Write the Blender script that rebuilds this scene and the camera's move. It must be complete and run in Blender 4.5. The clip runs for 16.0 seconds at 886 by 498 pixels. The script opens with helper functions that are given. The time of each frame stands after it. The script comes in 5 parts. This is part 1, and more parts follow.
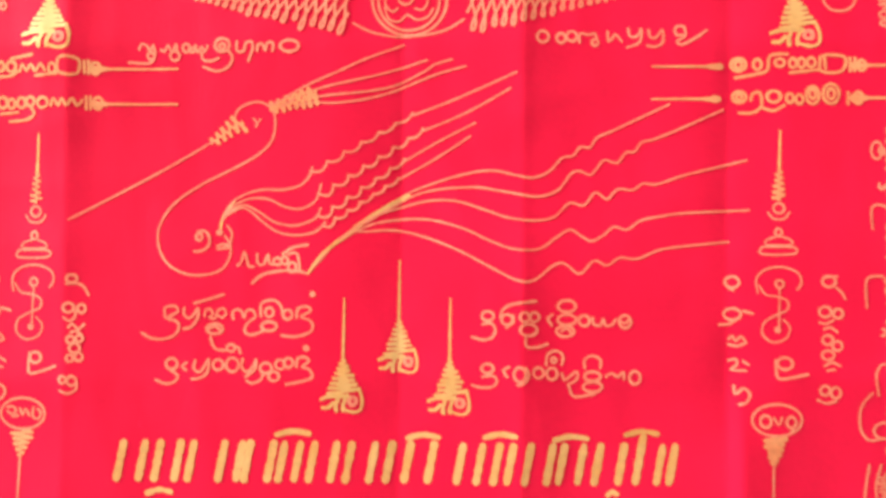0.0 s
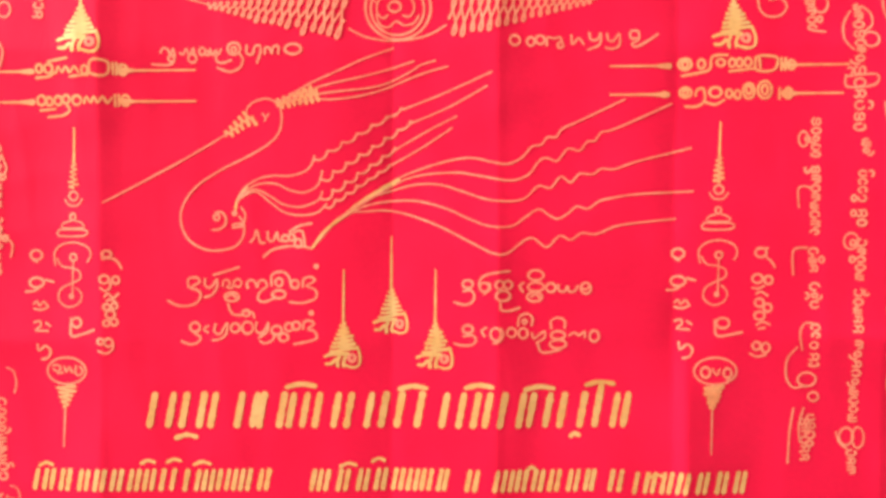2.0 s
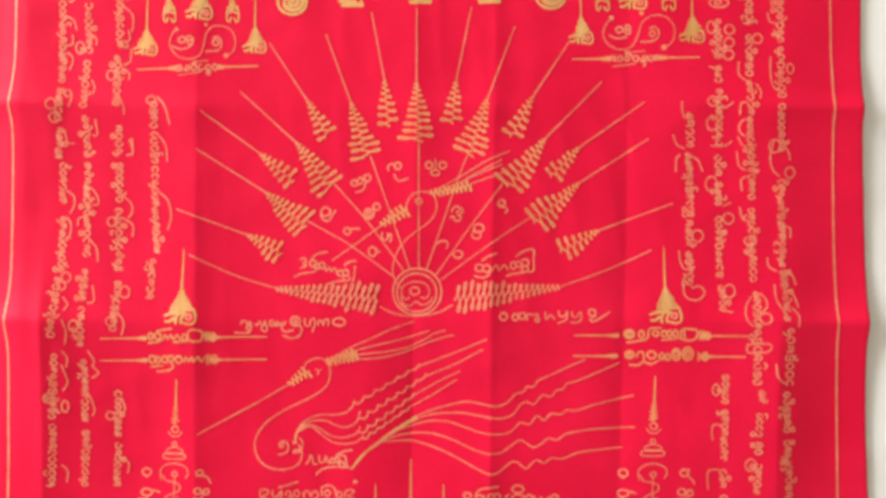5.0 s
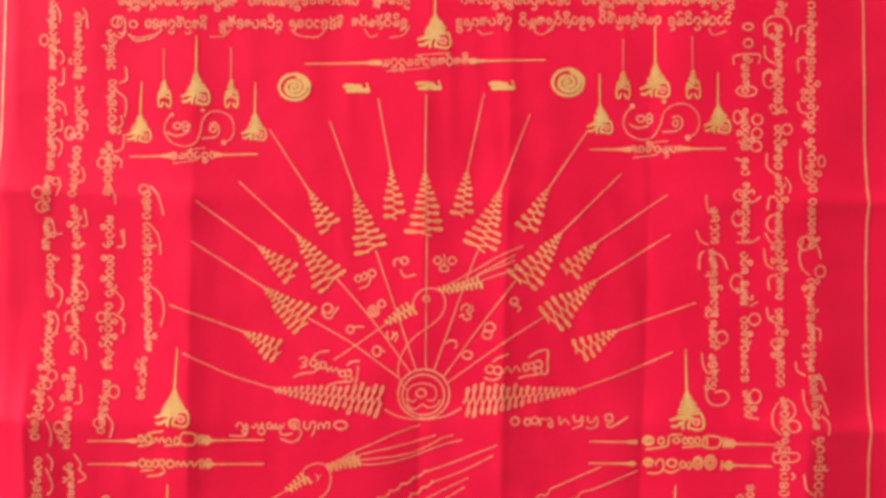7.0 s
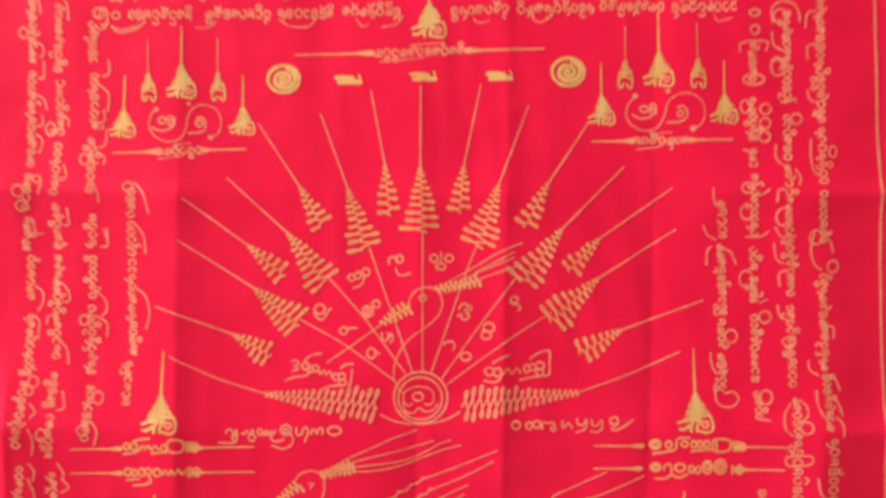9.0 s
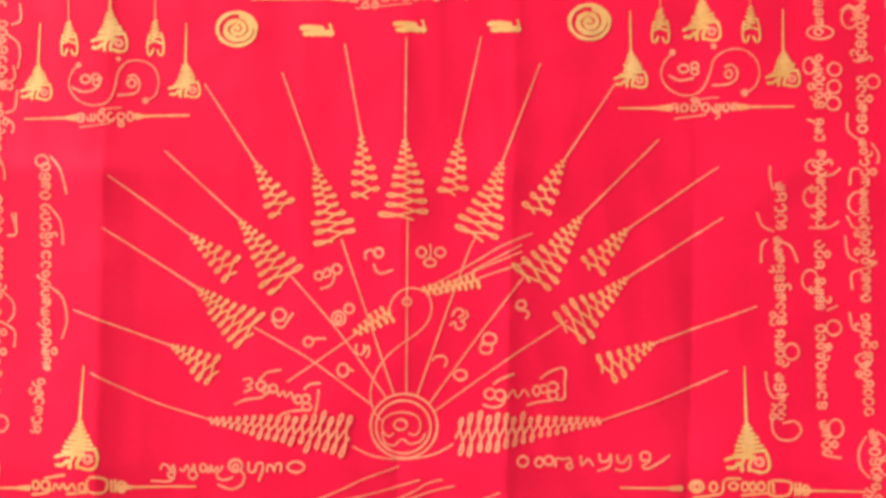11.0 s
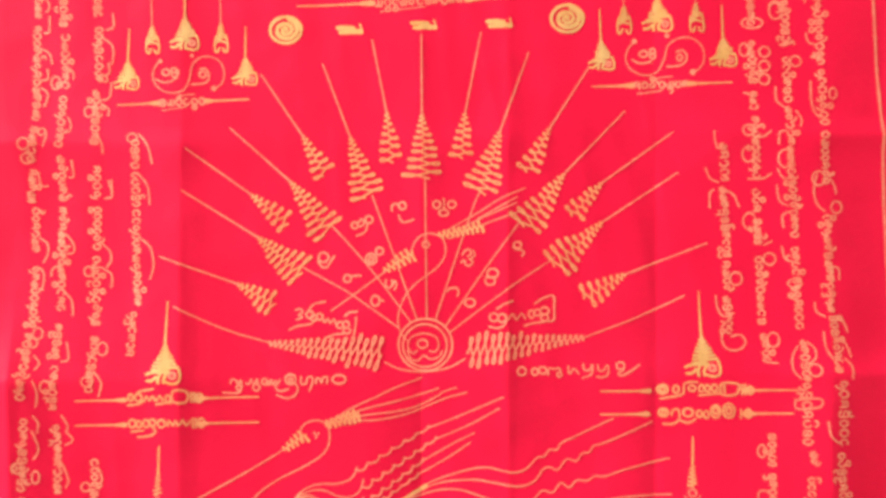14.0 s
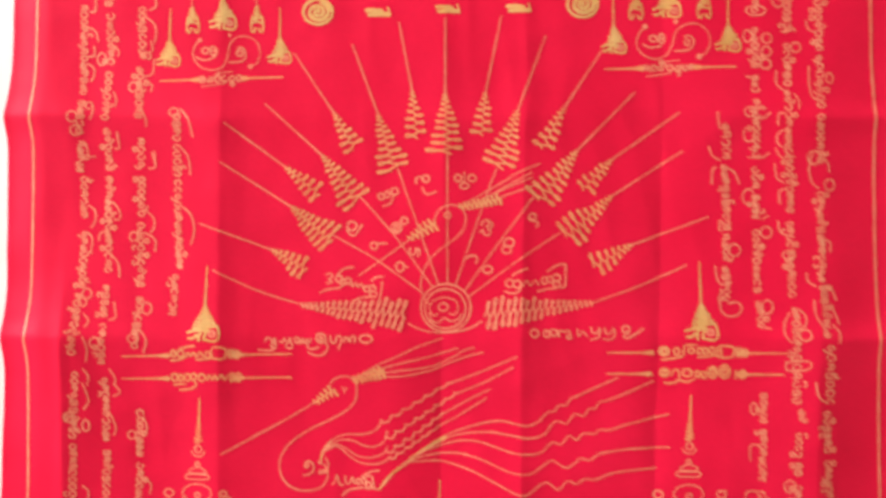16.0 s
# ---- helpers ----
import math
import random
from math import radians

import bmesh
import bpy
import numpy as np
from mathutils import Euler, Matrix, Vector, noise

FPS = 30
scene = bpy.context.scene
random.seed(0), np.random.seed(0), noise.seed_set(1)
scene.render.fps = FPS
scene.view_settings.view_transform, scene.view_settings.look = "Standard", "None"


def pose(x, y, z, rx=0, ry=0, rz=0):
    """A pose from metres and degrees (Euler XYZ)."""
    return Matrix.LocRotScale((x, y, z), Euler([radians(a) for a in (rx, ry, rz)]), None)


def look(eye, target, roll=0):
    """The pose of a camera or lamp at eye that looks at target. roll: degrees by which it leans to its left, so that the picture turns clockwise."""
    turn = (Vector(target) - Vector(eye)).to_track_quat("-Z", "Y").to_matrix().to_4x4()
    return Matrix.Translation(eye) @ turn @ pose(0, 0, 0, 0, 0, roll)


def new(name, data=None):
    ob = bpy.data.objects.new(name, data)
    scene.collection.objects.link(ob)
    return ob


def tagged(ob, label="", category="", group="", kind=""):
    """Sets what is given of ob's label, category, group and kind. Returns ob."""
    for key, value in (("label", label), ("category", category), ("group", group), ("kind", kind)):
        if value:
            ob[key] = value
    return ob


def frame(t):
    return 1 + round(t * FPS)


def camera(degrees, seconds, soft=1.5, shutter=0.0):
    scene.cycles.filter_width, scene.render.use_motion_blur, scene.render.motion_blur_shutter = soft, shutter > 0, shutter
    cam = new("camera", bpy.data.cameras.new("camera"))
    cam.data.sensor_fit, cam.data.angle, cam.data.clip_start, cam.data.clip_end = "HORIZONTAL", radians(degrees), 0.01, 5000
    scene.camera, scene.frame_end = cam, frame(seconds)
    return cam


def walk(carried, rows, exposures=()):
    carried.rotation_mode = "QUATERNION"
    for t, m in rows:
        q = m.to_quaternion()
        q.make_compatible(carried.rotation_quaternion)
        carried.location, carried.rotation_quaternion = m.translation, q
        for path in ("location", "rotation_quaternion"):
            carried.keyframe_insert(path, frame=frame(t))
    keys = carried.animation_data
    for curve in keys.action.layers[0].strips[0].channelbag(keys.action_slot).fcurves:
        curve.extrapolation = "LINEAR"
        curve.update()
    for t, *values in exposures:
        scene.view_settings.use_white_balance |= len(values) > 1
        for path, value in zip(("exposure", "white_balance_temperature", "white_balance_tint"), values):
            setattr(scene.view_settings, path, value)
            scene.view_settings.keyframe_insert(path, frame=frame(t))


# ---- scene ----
cam = camera(52.2, 16.0, soft=3.3, shutter=0.8)
# seconds and pose
PATH = [
    (0, pose(0.0192, -0.1136, 0.3760, 1.57, 0.75, 0.06)),
    (0.5, pose(0.0233, -0.1169, 0.3911, 1.00, 0.40, 0.27)),
    (1, pose(0.0238, -0.1164, 0.4226, 0.16, 0.06, -0.23)),
    (1.5, pose(0.0204, -0.0986, 0.4372, -0.68, -0.13, -0.11)),
    (2, pose(0.0211, -0.1044, 0.4337, -1.30, 0.01, -0.31)),
    (2.5, pose(0.0159, -0.0877, 0.4804, -1.23, -0.72, -0.53)),
    (3, pose(0.0027, -0.0175, 0.5243, -2.83, -1.69, -0.25)),
    (3.5, pose(0.0066, 0.0126, 0.5716, -1.59, -1.38, -0.40)),
    (3.7, pose(0.0183, 0.0153, 0.5837, -1.46, -0.39, -0.24)),
    (5.8, pose(0.0095, 0.0717, 0.5699, -2.25, -0.46, 0.13)),
    (6, pose(0.0098, 0.0791, 0.5665, -2.43, -0.34, 0.17)),
    (6.5, pose(0.0093, 0.0890, 0.5561, -1.57, -0.49, 0.55)),
    (7, pose(0.0087, 0.0995, 0.5455, -1.35, -0.23, 0.61)),
    (7.5, pose(0.0090, 0.0918, 0.5495, -1.77, -0.18, 0.52)),
    (8, pose(0.0053, 0.0735, 0.5624, -1.03, -0.16, 0.32)),
    (8.5, pose(0.0106, 0.0733, 0.5482, -0.24, -0.07, 0.18)),
    (9, pose(0.0117, 0.0931, 0.5243, -0.87, -0.14, 0.14)),
    (9.2, pose(0.0192, 0.0920, 0.5050, -1.54, -0.13, -0.14)),
    (11.3, pose(0.0179, 0.0745, 0.4131, 0.32, 0.11, 0.51)),
    (11.5, pose(0.0189, 0.0691, 0.4081, 0.40, 0.16, 0.45)),
    (12, pose(0.0206, 0.0713, 0.4193, 0.51, 0.18, 0.41)),
    (12.5, pose(0.0183, 0.0684, 0.4233, 0.58, 0.21, 0.37)),
    (13, pose(0.0177, 0.0601, 0.4244, 0.53, 0.12, 0.31)),
    (13.5, pose(0.0159, 0.0481, 0.4769, 1.05, 0.45, 0.05)),
    (14, pose(0.0139, 0.0417, 0.5246, 1.40, 0.32, -0.67)),
    (14.5, pose(0.0116, 0.0459, 0.5586, 0.23, 0.07, -0.75)),
    (15, pose(0.0086, 0.0438, 0.5747, -0.81, -0.40, -0.48)),
    (15.5, pose(0.0084, 0.0391, 0.5755, -1.08, -0.64, -0.46)),
    (16, pose(0.0003, 0.0479, 0.5646, -1.20, 0.17, -0.01)),
]
EXPOSURES = [(0, 0.12), (2.4, 0.12), (3.0, 0.08), (3.7, -0.1), (6, -0.31), (9.2, -0.3), (11.3, 0.0), (13.8, 0.08), (14.5, -0.07), (15, -0.25), (16, -0.29)]
walk(cam, PATH, EXPOSURES)

# brightness of the added west lamp, and the colours of cloth and inks
LAMP_W = 318.0
RED_A, RED_B = (0.77, 0.006, 0.044), (0.86, 0.010, 0.057)
GOLD_A, GOLD_B = (0.88, 0.40, 0.12), (0.97, 0.55, 0.22)
BODY_A, BODY_B = (0.92, 0.27, 0.12), (0.98, 0.41, 0.19)
FINE_A, FINE_B = (0.92, 0.205, 0.13), (0.98, 0.33, 0.205)

# ---- world and light: a lamp added in an unseen, assumed west window ----
world = bpy.data.worlds.new("world")
scene.world = world
world.use_nodes = True
wn = world.node_tree
sky = wn.nodes.new("ShaderNodeTexSky")
sky.sky_type, sky.sun_disc = "NISHITA", False
sky.sun_elevation, sky.sun_rotation = radians(35), radians(250)
wn.links.new(sky.outputs[0], wn.nodes["Background"].inputs[0])
wn.nodes["Background"].inputs[1].default_value = 0.12

# added lamp: no window is known, it only gives light from the west
lamp = bpy.data.lights.new("added_west_lamp", "AREA")
lamp.shape, lamp.size, lamp.size_y = "RECTANGLE", 2.3, 1.15
lamp.energy, lamp.color = LAMP_W, (0.975, 0.985, 1.0)
lamp_ob = new("added_west_lamp", lamp)
lamp_ob.matrix_world = look((-3.13, 1.75, 1.15), (0.0, 0.1, 0.1))


# ---- materials ----
def material(name, colour, rough, metal=0.0):
    """A principled material; returns it with its nodes, links and shader."""
    m = bpy.data.materials.new(name)
    m.use_nodes = True
    nodes, links = m.node_tree.nodes, m.node_tree.links
    shader = nodes["Principled BSDF"]
    shader.inputs["Base Color"].default_value = (*colour, 1)
    shader.inputs["Roughness"].default_value = rough
    shader.inputs["Metallic"].default_value = metal
    return m, nodes, links, shader


def mottle(nodes, links, shader, a, b, scale, detail=4.0, fine=None, speckle=0.3):
    """Base colour between a and b by noise at one scale, times a finer noise."""
    place = nodes.new("ShaderNodeTexCoord")
    big = nodes.new("ShaderNodeTexNoise")
    big.inputs["Scale"].default_value, big.inputs["Detail"].default_value = scale, detail
    links.new(place.outputs["Object"], big.inputs["Vector"])
    ramp = nodes.new("ShaderNodeValToRGB")
    ramp.color_ramp.elements[0].position, ramp.color_ramp.elements[1].position = 0.3, 0.7
    ramp.color_ramp.elements[0].color, ramp.color_ramp.elements[1].color = (*a, 1), (*b, 1)
    links.new(big.outputs["Fac"], ramp.inputs[0])
    out = ramp.outputs[0]
    if fine:
        small = nodes.new("ShaderNodeTexNoise")
        small.inputs["Scale"].default_value, small.inputs["Detail"].default_value = fine, 3
        links.new(place.outputs["Object"], small.inputs["Vector"])
        mix = nodes.new("ShaderNodeMix")
        mix.data_type, mix.blend_type = "RGBA", "MULTIPLY"
        mix.inputs["Factor"].default_value = speckle
        grey = nodes.new("ShaderNodeValToRGB")
        grey.color_ramp.elements[0].position, grey.color_ramp.elements[1].position = 0.3, 0.7
        grey.color_ramp.elements[0].color = (0.62, 0.6, 0.6, 1)
        links.new(small.outputs["Fac"], grey.inputs[0])
        links.new(out, mix.inputs["A"])
        links.new(grey.outputs[0], mix.inputs["B"])
        out = mix.outputs["Result"]
    links.new(out, shader.inputs["Base Color"])
    return place


def bump(nodes, links, shader, socket, strength, distance):
    b = nodes.new("ShaderNodeBump")
    b.inputs["Strength"].default_value, b.inputs["Distance"].default_value = strength, distance
    links.new(socket, b.inputs["Height"])
    links.new(b.outputs[0], shader.inputs["Normal"])


RED, n, k, s = material("red_satin_cotton", (0.8, 0.005, 0.035), 0.55)
c = mottle(n, k, s, RED_A, RED_B, 13.0, 6.0, 420.0, 0.12)
s.inputs["Specular IOR Level"].default_value = 0.11
s.inputs["Sheen Weight"].default_value = 0.05
s.inputs["Sheen Roughness"].default_value = 0.4
s.inputs["Sheen Tint"].default_value = (1.0, 0.25, 0.35, 1)
threads = []
for stretch in ((1.0, 0.16, 1.0), (0.16, 1.0, 1.0)):
    turn = n.new("ShaderNodeMapping")
    turn.inputs["Scale"].default_value = stretch
    k.new(c.outputs["Object"], turn.inputs["Vector"])
    t = n.new("ShaderNodeTexNoise")
    t.inputs["Scale"].default_value, t.inputs["Detail"].default_value = 1300.0, 1.0
    k.new(turn.outputs[0], t.inputs["Vector"])
    threads.append(t)
cross = n.new("ShaderNodeMath")
cross.operation = "ADD"
k.new(threads[0].outputs["Fac"], cross.inputs[0])
k.new(threads[1].outputs["Fac"], cross.inputs[1])
rumple = n.new("ShaderNodeTexNoise")
rumple.inputs["Scale"].default_value, rumple.inputs["Detail"].default_value = 26.0, 3.0
k.new(c.outputs["Object"], rumple.inputs["Vector"])
heavy = n.new("ShaderNodeMath")
heavy.operation = "MULTIPLY_ADD"
heavy.inputs[1].default_value = 4.0
k.new(rumple.outputs["Fac"], heavy.inputs[0])
k.new(cross.outputs[0], heavy.inputs[2])
bump(n, k, s, heavy.outputs[0], 0.35, 0.0002)

GOLD, n, k, s = material("gold_ink", GOLD_A, 0.4, 0.3)
c = mottle(n, k, s, GOLD_A, GOLD_B, 75.0, 5.0, 520.0, 0.38)
grain = n.new("ShaderNodeTexNoise")
grain.inputs["Scale"].default_value = 1400.0
k.new(c.outputs["Object"], grain.inputs["Vector"])
bump(n, k, s, grain.outputs["Fac"], 0.3, 0.0002)

FINE, n, k, s = material("thin_gold_ink", FINE_A, 0.5, 0.04)
s.inputs["Specular IOR Level"].default_value = 0.25
c = mottle(n, k, s, FINE_A, FINE_B, 75.0, 5.0, 520.0, 0.45)

# a tone between the full and the thin gold ink
BODY, n, k, s = material("mid_gold_ink", BODY_A, 0.45, 0.16)
s.inputs["Specular IOR Level"].default_value = 0.25
c = mottle(n, k, s, BODY_A, BODY_B, 75.0, 5.0, 520.0, 0.42)

SHEET, n, k, s = material("white_cotton", (0.8, 0.8, 0.78), 0.8)
c = mottle(n, k, s, (0.91, 0.91, 0.89), (0.94, 0.94, 0.92), 12.0, 4.0, 500.0, 0.08)
grain = n.new("ShaderNodeTexNoise")
grain.inputs["Scale"].default_value = 900.0
k.new(c.outputs["Object"], grain.inputs["Vector"])
bump(n, k, s, grain.outputs["Fac"], 0.25, 0.0003)

# unseen surfaces: these tones are chosen to dim and warm the bounced light
WALL, n, k, s = material("unseen_wall_beige", (0.56, 0.52, 0.45), 0.8)
mottle(n, k, s, (0.53, 0.49, 0.41), (0.60, 0.56, 0.48), 3.0, 5.0, 60.0)
FLOOR, n, k, s = material("unseen_floor_grey", (0.35, 0.34, 0.32), 0.5)
mottle(n, k, s, (0.22, 0.21, 0.2), (0.29, 0.28, 0.27), 4.0, 6.0, 90.0)
WOOD, n, k, s = material("pale_table_wood", (0.42, 0.29, 0.17), 0.5)
mottle(n, k, s, (0.34, 0.22, 0.12), (0.48, 0.33, 0.2), 9.0, 6.0, 120.0)


# ---- mesh helpers ----
def smooth(t):
    t = max(0.0, min(1.0, t))
    return t * t * (3 - 2 * t)


def mesh_of(name, verts, faces, mat):
    me = bpy.data.meshes.new(name)
    me.from_pydata(verts, [], faces)
    me.materials.append(mat)
    me.update()
    return me


def part(name, verts, faces, mat, parent, label=""):
    ob = new(name, mesh_of(name, verts, faces, mat))
    ob.parent = parent
    return tagged(ob, label)


def box(x0, x1, y0, y1, z0, z1, edge=0.0):
    bm = bmesh.new()
    bmesh.ops.create_cube(bm, size=1)
    for v in bm.verts:
        v.co = ((x0 + x1) / 2 + v.co.x * (x1 - x0), (y0 + y1) / 2 + v.co.y * (y1 - y0), (z0 + z1) / 2 + v.co.z * (z1 - z0))
    if edge:
        bmesh.ops.bevel(bm, geom=bm.edges[:], offset=edge, segments=2, affect="EDGES")
    bm.verts.index_update()
    verts = [tuple(v.co) for v in bm.verts]
    faces = [[v.index for v in f.verts] for f in bm.faces]
    bm.free()
    return verts, faces


def slab(name, span, mat, label, category):
    return tagged(new(name, mesh_of(name, *box(*span), mat)), label, category, kind="structure")


# ---- an unseen room, added to close the place and shape its light ----
slab("floor", (-3.4, 2.2, -2.2, 3.4, -0.85, -0.75), FLOOR, "unseen added floor under the table, dark grey to dim the bounced light", "floor")
slab("ceiling", (-3.4, 2.2, -2.2, 3.4, 1.85, 1.95), WALL, "unseen added ceiling, grey-beige to dim and warm the bounced light", "ceiling")
slab("wall_east", (2.0, 2.2, -2.0, 3.2, -0.75, 1.85), WALL, "unseen added wall facing the lamp, grey-beige to dim and warm the bounced light", "wall")
slab("wall_north", (-3.4, 2.2, 3.2, 3.4, -0.75, 1.85), WALL, "unseen added wall behind the table, grey-beige to dim and warm the bounced light", "wall")
slab("wall_south", (-3.4, 2.2, -2.2, -2.0, -0.75, 1.85), WALL, "unseen added wall before the table, grey-beige to dim and warm the bounced light", "wall")
west = new("wall_west", mesh_of("wall_west", *box(-3.4, -3.2, -2.0, 3.2, -0.75, 0.5), WALL))
tagged(west, "unseen added wall with an assumed opening for the lamp, grey-beige", "wall", kind="structure")
for name, span in (("lintel", (-3.4, -3.2, -2.0, 3.2, 1.75, 1.85)), ("wall_pier", (-3.4, -3.2, -2.0, 0.55, 0.5, 1.75)), ("wall_pier", (-3.4, -3.2, 2.95, 3.2, 0.5, 1.75))):
    part(name, *box(*span), WALL, west)

# ---- table and the white sheet on it ----
table = tagged(new("table"), "plain pale wooden table covered by a white sheet", "table")
table.location = (0.0, 0.0, -0.75)
part("tabletop", *box(-0.8, 0.8, -0.6, 0.6, 0.71, 0.74, 0.004), WOOD, table)
for x in (-0.72, 0.72):
    for y in (-0.52, 0.52):
        part("leg", *box(x - 0.03, x + 0.03, y - 0.03, y + 0.03, 0.0, 0.71, 0.004), WOOD, table)


def sheet_height(x, y):
    """Low soft folds of the white sheet, flat under the red cloth and fuller beside it (millimetres)."""
    f = 0.5 + 0.5 * math.sin(x / 17 + 1.7 * math.sin(y / 61) + 0.9 * math.sin(y / 23))
    g = 0.5 + 0.5 * math.sin(y / 29 + 1.3 * math.sin(x / 47))
    beside = smooth((abs(x) - 300) / 45)
    return -0.3 - 1.2 * f * (0.4 + 0.6 * g) + 5.0 * beside * (0.5 + 0.5 * math.sin(y / 33 + 0.8 * math.sin(x / 40) + 2.0))


verts, faces = [], []
NX, NY = 200, 150
for j in range(NY + 1):
    for i in range(NX + 1):
        x, y = -790 + 1580 * i / NX, -590 + 1180 * j / NY
        verts.append((x / 1000, y / 1000, sheet_height(x, y) / 1000 - 0.0005))
for j in range(NY):
    for i in range(NX):
        a = j * (NX + 1) + i
        faces.append((a, a + 1, a + NX + 2, a + NX + 1))
sheet = tagged(new("white_sheet", mesh_of("white_sheet", verts, faces, SHEET)), "softly creased white cotton sheet spread over the table", "sheet")
for p in sheet.data.polygons:
    p.use_smooth = True
solid = sheet.modifiers.new("thickness", "SOLIDIFY")
solid.thickness, solid.offset = 0.0008, -1

# ---- the red cloth: all sizes below in millimetres on the cloth ----
TOP, BOTTOM = 300.0, -282.0


def border_x(side, y):
    """Where the printed border runs, left (-1) or right (1): its downward widening and its juts at the level creases
    are fitted to the camera's view.
    """
    jut = sum(math.exp(-((y - at) / (18 if y > at else 11)) ** 2) for at in (118, -19))
    return (268.0 - 0.030 * y + 0.6 * jut) if side > 0 else (-257.6 + 0.032 * y - 2.2 * jut)


def edge_x(side, y):
    return border_x(side, y) + side * ((19.6 if side > 0 else 17.0) + 0.7 * math.sin(y / 31 + side))


# upright creases: place, height in the upper and in the lower half, reach to the west and to the east; ridges are positive, valleys negative
UPRIGHT = ((-140, 2.4, 2.2, 36, 14), (-2, 1.5, -2.0, 16, 13), (48, 2.4, 2.2, 26, 10), (132.5, -1.7, -1.5, 11, 13), (-237, -0.2, 3.4, 13, 20), (232, 0.6, 1.6, 15, 15))
LEVEL = ((118, 0.5, 11, 16), (-19, 0.9, 12, 24), (-157, 0.6, 9, 14))


def tent(d, before, after, blunt):
    """A crease: a sharp crest that falls off over one reach before it and over another after it."""
    return math.exp((blunt - math.hypot(d, blunt)) / (before if d < 0 else after))



def lie(x, y):
    """Height of the cloth over its lowest point."""
    h = 5.0 - 3.0 * math.exp(-(((x - 45) / 60) ** 2 + ((y + 62) / 42) ** 2))
    # both lower corners are tilted from the lamp to darken them in view
    h -= 3.8 * smooth((-20 - y) / 130) * smooth((-120 - x) / 70)
    h -= 3.6 * smooth((x - 130) / 110) * smooth((-70 - y) / 150)
    low = smooth((60 - y) / 110)
    for k, (at, upper, lower, west, east) in enumerate(UPRIGHT):
        bow = 0.5 * math.sin(y / 70 + at) + 0.012 * y
        fade = 0.85 + 0.6 * noise.noise(Vector((k * 7.3, y / 48, 1.1)))
        high = (upper + (lower - upper) * low) * (1 - 0.5 * smooth((y - 112) / 16))
        h += high * fade * tent(x - at - bow, west, east, 0.6)
        h += 0.08 * high * tent(x - at - bow, 3.0, 2.4, 0.3)
        h += high * 0.3 * tent(x - at - 3 * bow, 28, 28, 12)
    # near the foot one crease turns over into a ridge
    h += 3.6 * smooth((-148 - y) / 40) * tent(x - 136, 11, 18, 0.7)
    rise = 0.0
    for at, high, north, south in LEVEL:
        lift = high + 3.7 * max(0.0, abs(x) / 270 - 0.45) ** 1.5 / 0.41
        rise += lift * tent(y - at - 1.0 * math.sin(x / 60), south, north, 2.0)
    h += 0.5 * noise.noise(Vector((x / 26, y / 60, 3.7)))
    h += 1.3 * noise.noise(Vector((x / 60, y / 90, 8.2)))
    h += 0.2 * noise.noise(Vector((x / 11, y / 24, 5.5)))
    # sharp small wrinkles
    h += 0.6 * (0.2 - abs(noise.noise(Vector((x / 24 + y / 160, y / 85, 6.6)))))
    h += 0.5 * (0.2 - abs(noise.noise(Vector((x / 70, y / 30 - x / 90, 9.1)))))
    # the rims sink to the sheet but for a few short puckers
    rim = smooth(min((x - edge_x(-1, y)) / 26, (edge_x(1, y) - x) / 62, (y - BOTTOM) / 26, (TOP - y) / 26))
    pucker = 0.6 + 1.8 * max(0.0, noise.noise(Vector((x / 90, y / 26, 2.2))))
    # the east rim turns up a little from a hollow along the printed border
    curl = 0.9 * smooth((x - border_x(1, y) + 7) / 24)
    return max(pucker + (h - pucker) * rim + rise + curl, 0.0)


def cloth_points():
    nx, ny = 400, 300
    vs, fs = [], []
    for j in range(ny + 1):
        y = BOTTOM + (TOP - BOTTOM) * j / ny
        a, b = edge_x(-1, y), edge_x(1, y)
        for i in range(nx + 1):
            x = a + (b - a) * i / nx
            vs.append((x / 1000, y / 1000, lie(x, y) / 1000))
    for j in range(ny):
        for i in range(nx):
            q = j * (nx + 1) + i
            fs.append((q, q + 1, q + nx + 2, q + nx + 1))
    low = min(v[2] for v in vs)
    return [(x, y, z - low + 0.0004) for x, y, z in vs], fs, low


verts, faces, LOW = cloth_points()
cloth = tagged(new("printed_cloth"), "bright red cloth with gold printed figures, creased, on white sheet", "cloth")
fabric = part("fabric", verts, faces, RED, cloth, "bright red satin cotton with fold creases")
for p in fabric.data.polygons:
    p.use_smooth = True
solid = fabric.modifiers.new("thickness", "SOLIDIFY")
solid.thickness, solid.offset = 0.00035, -1


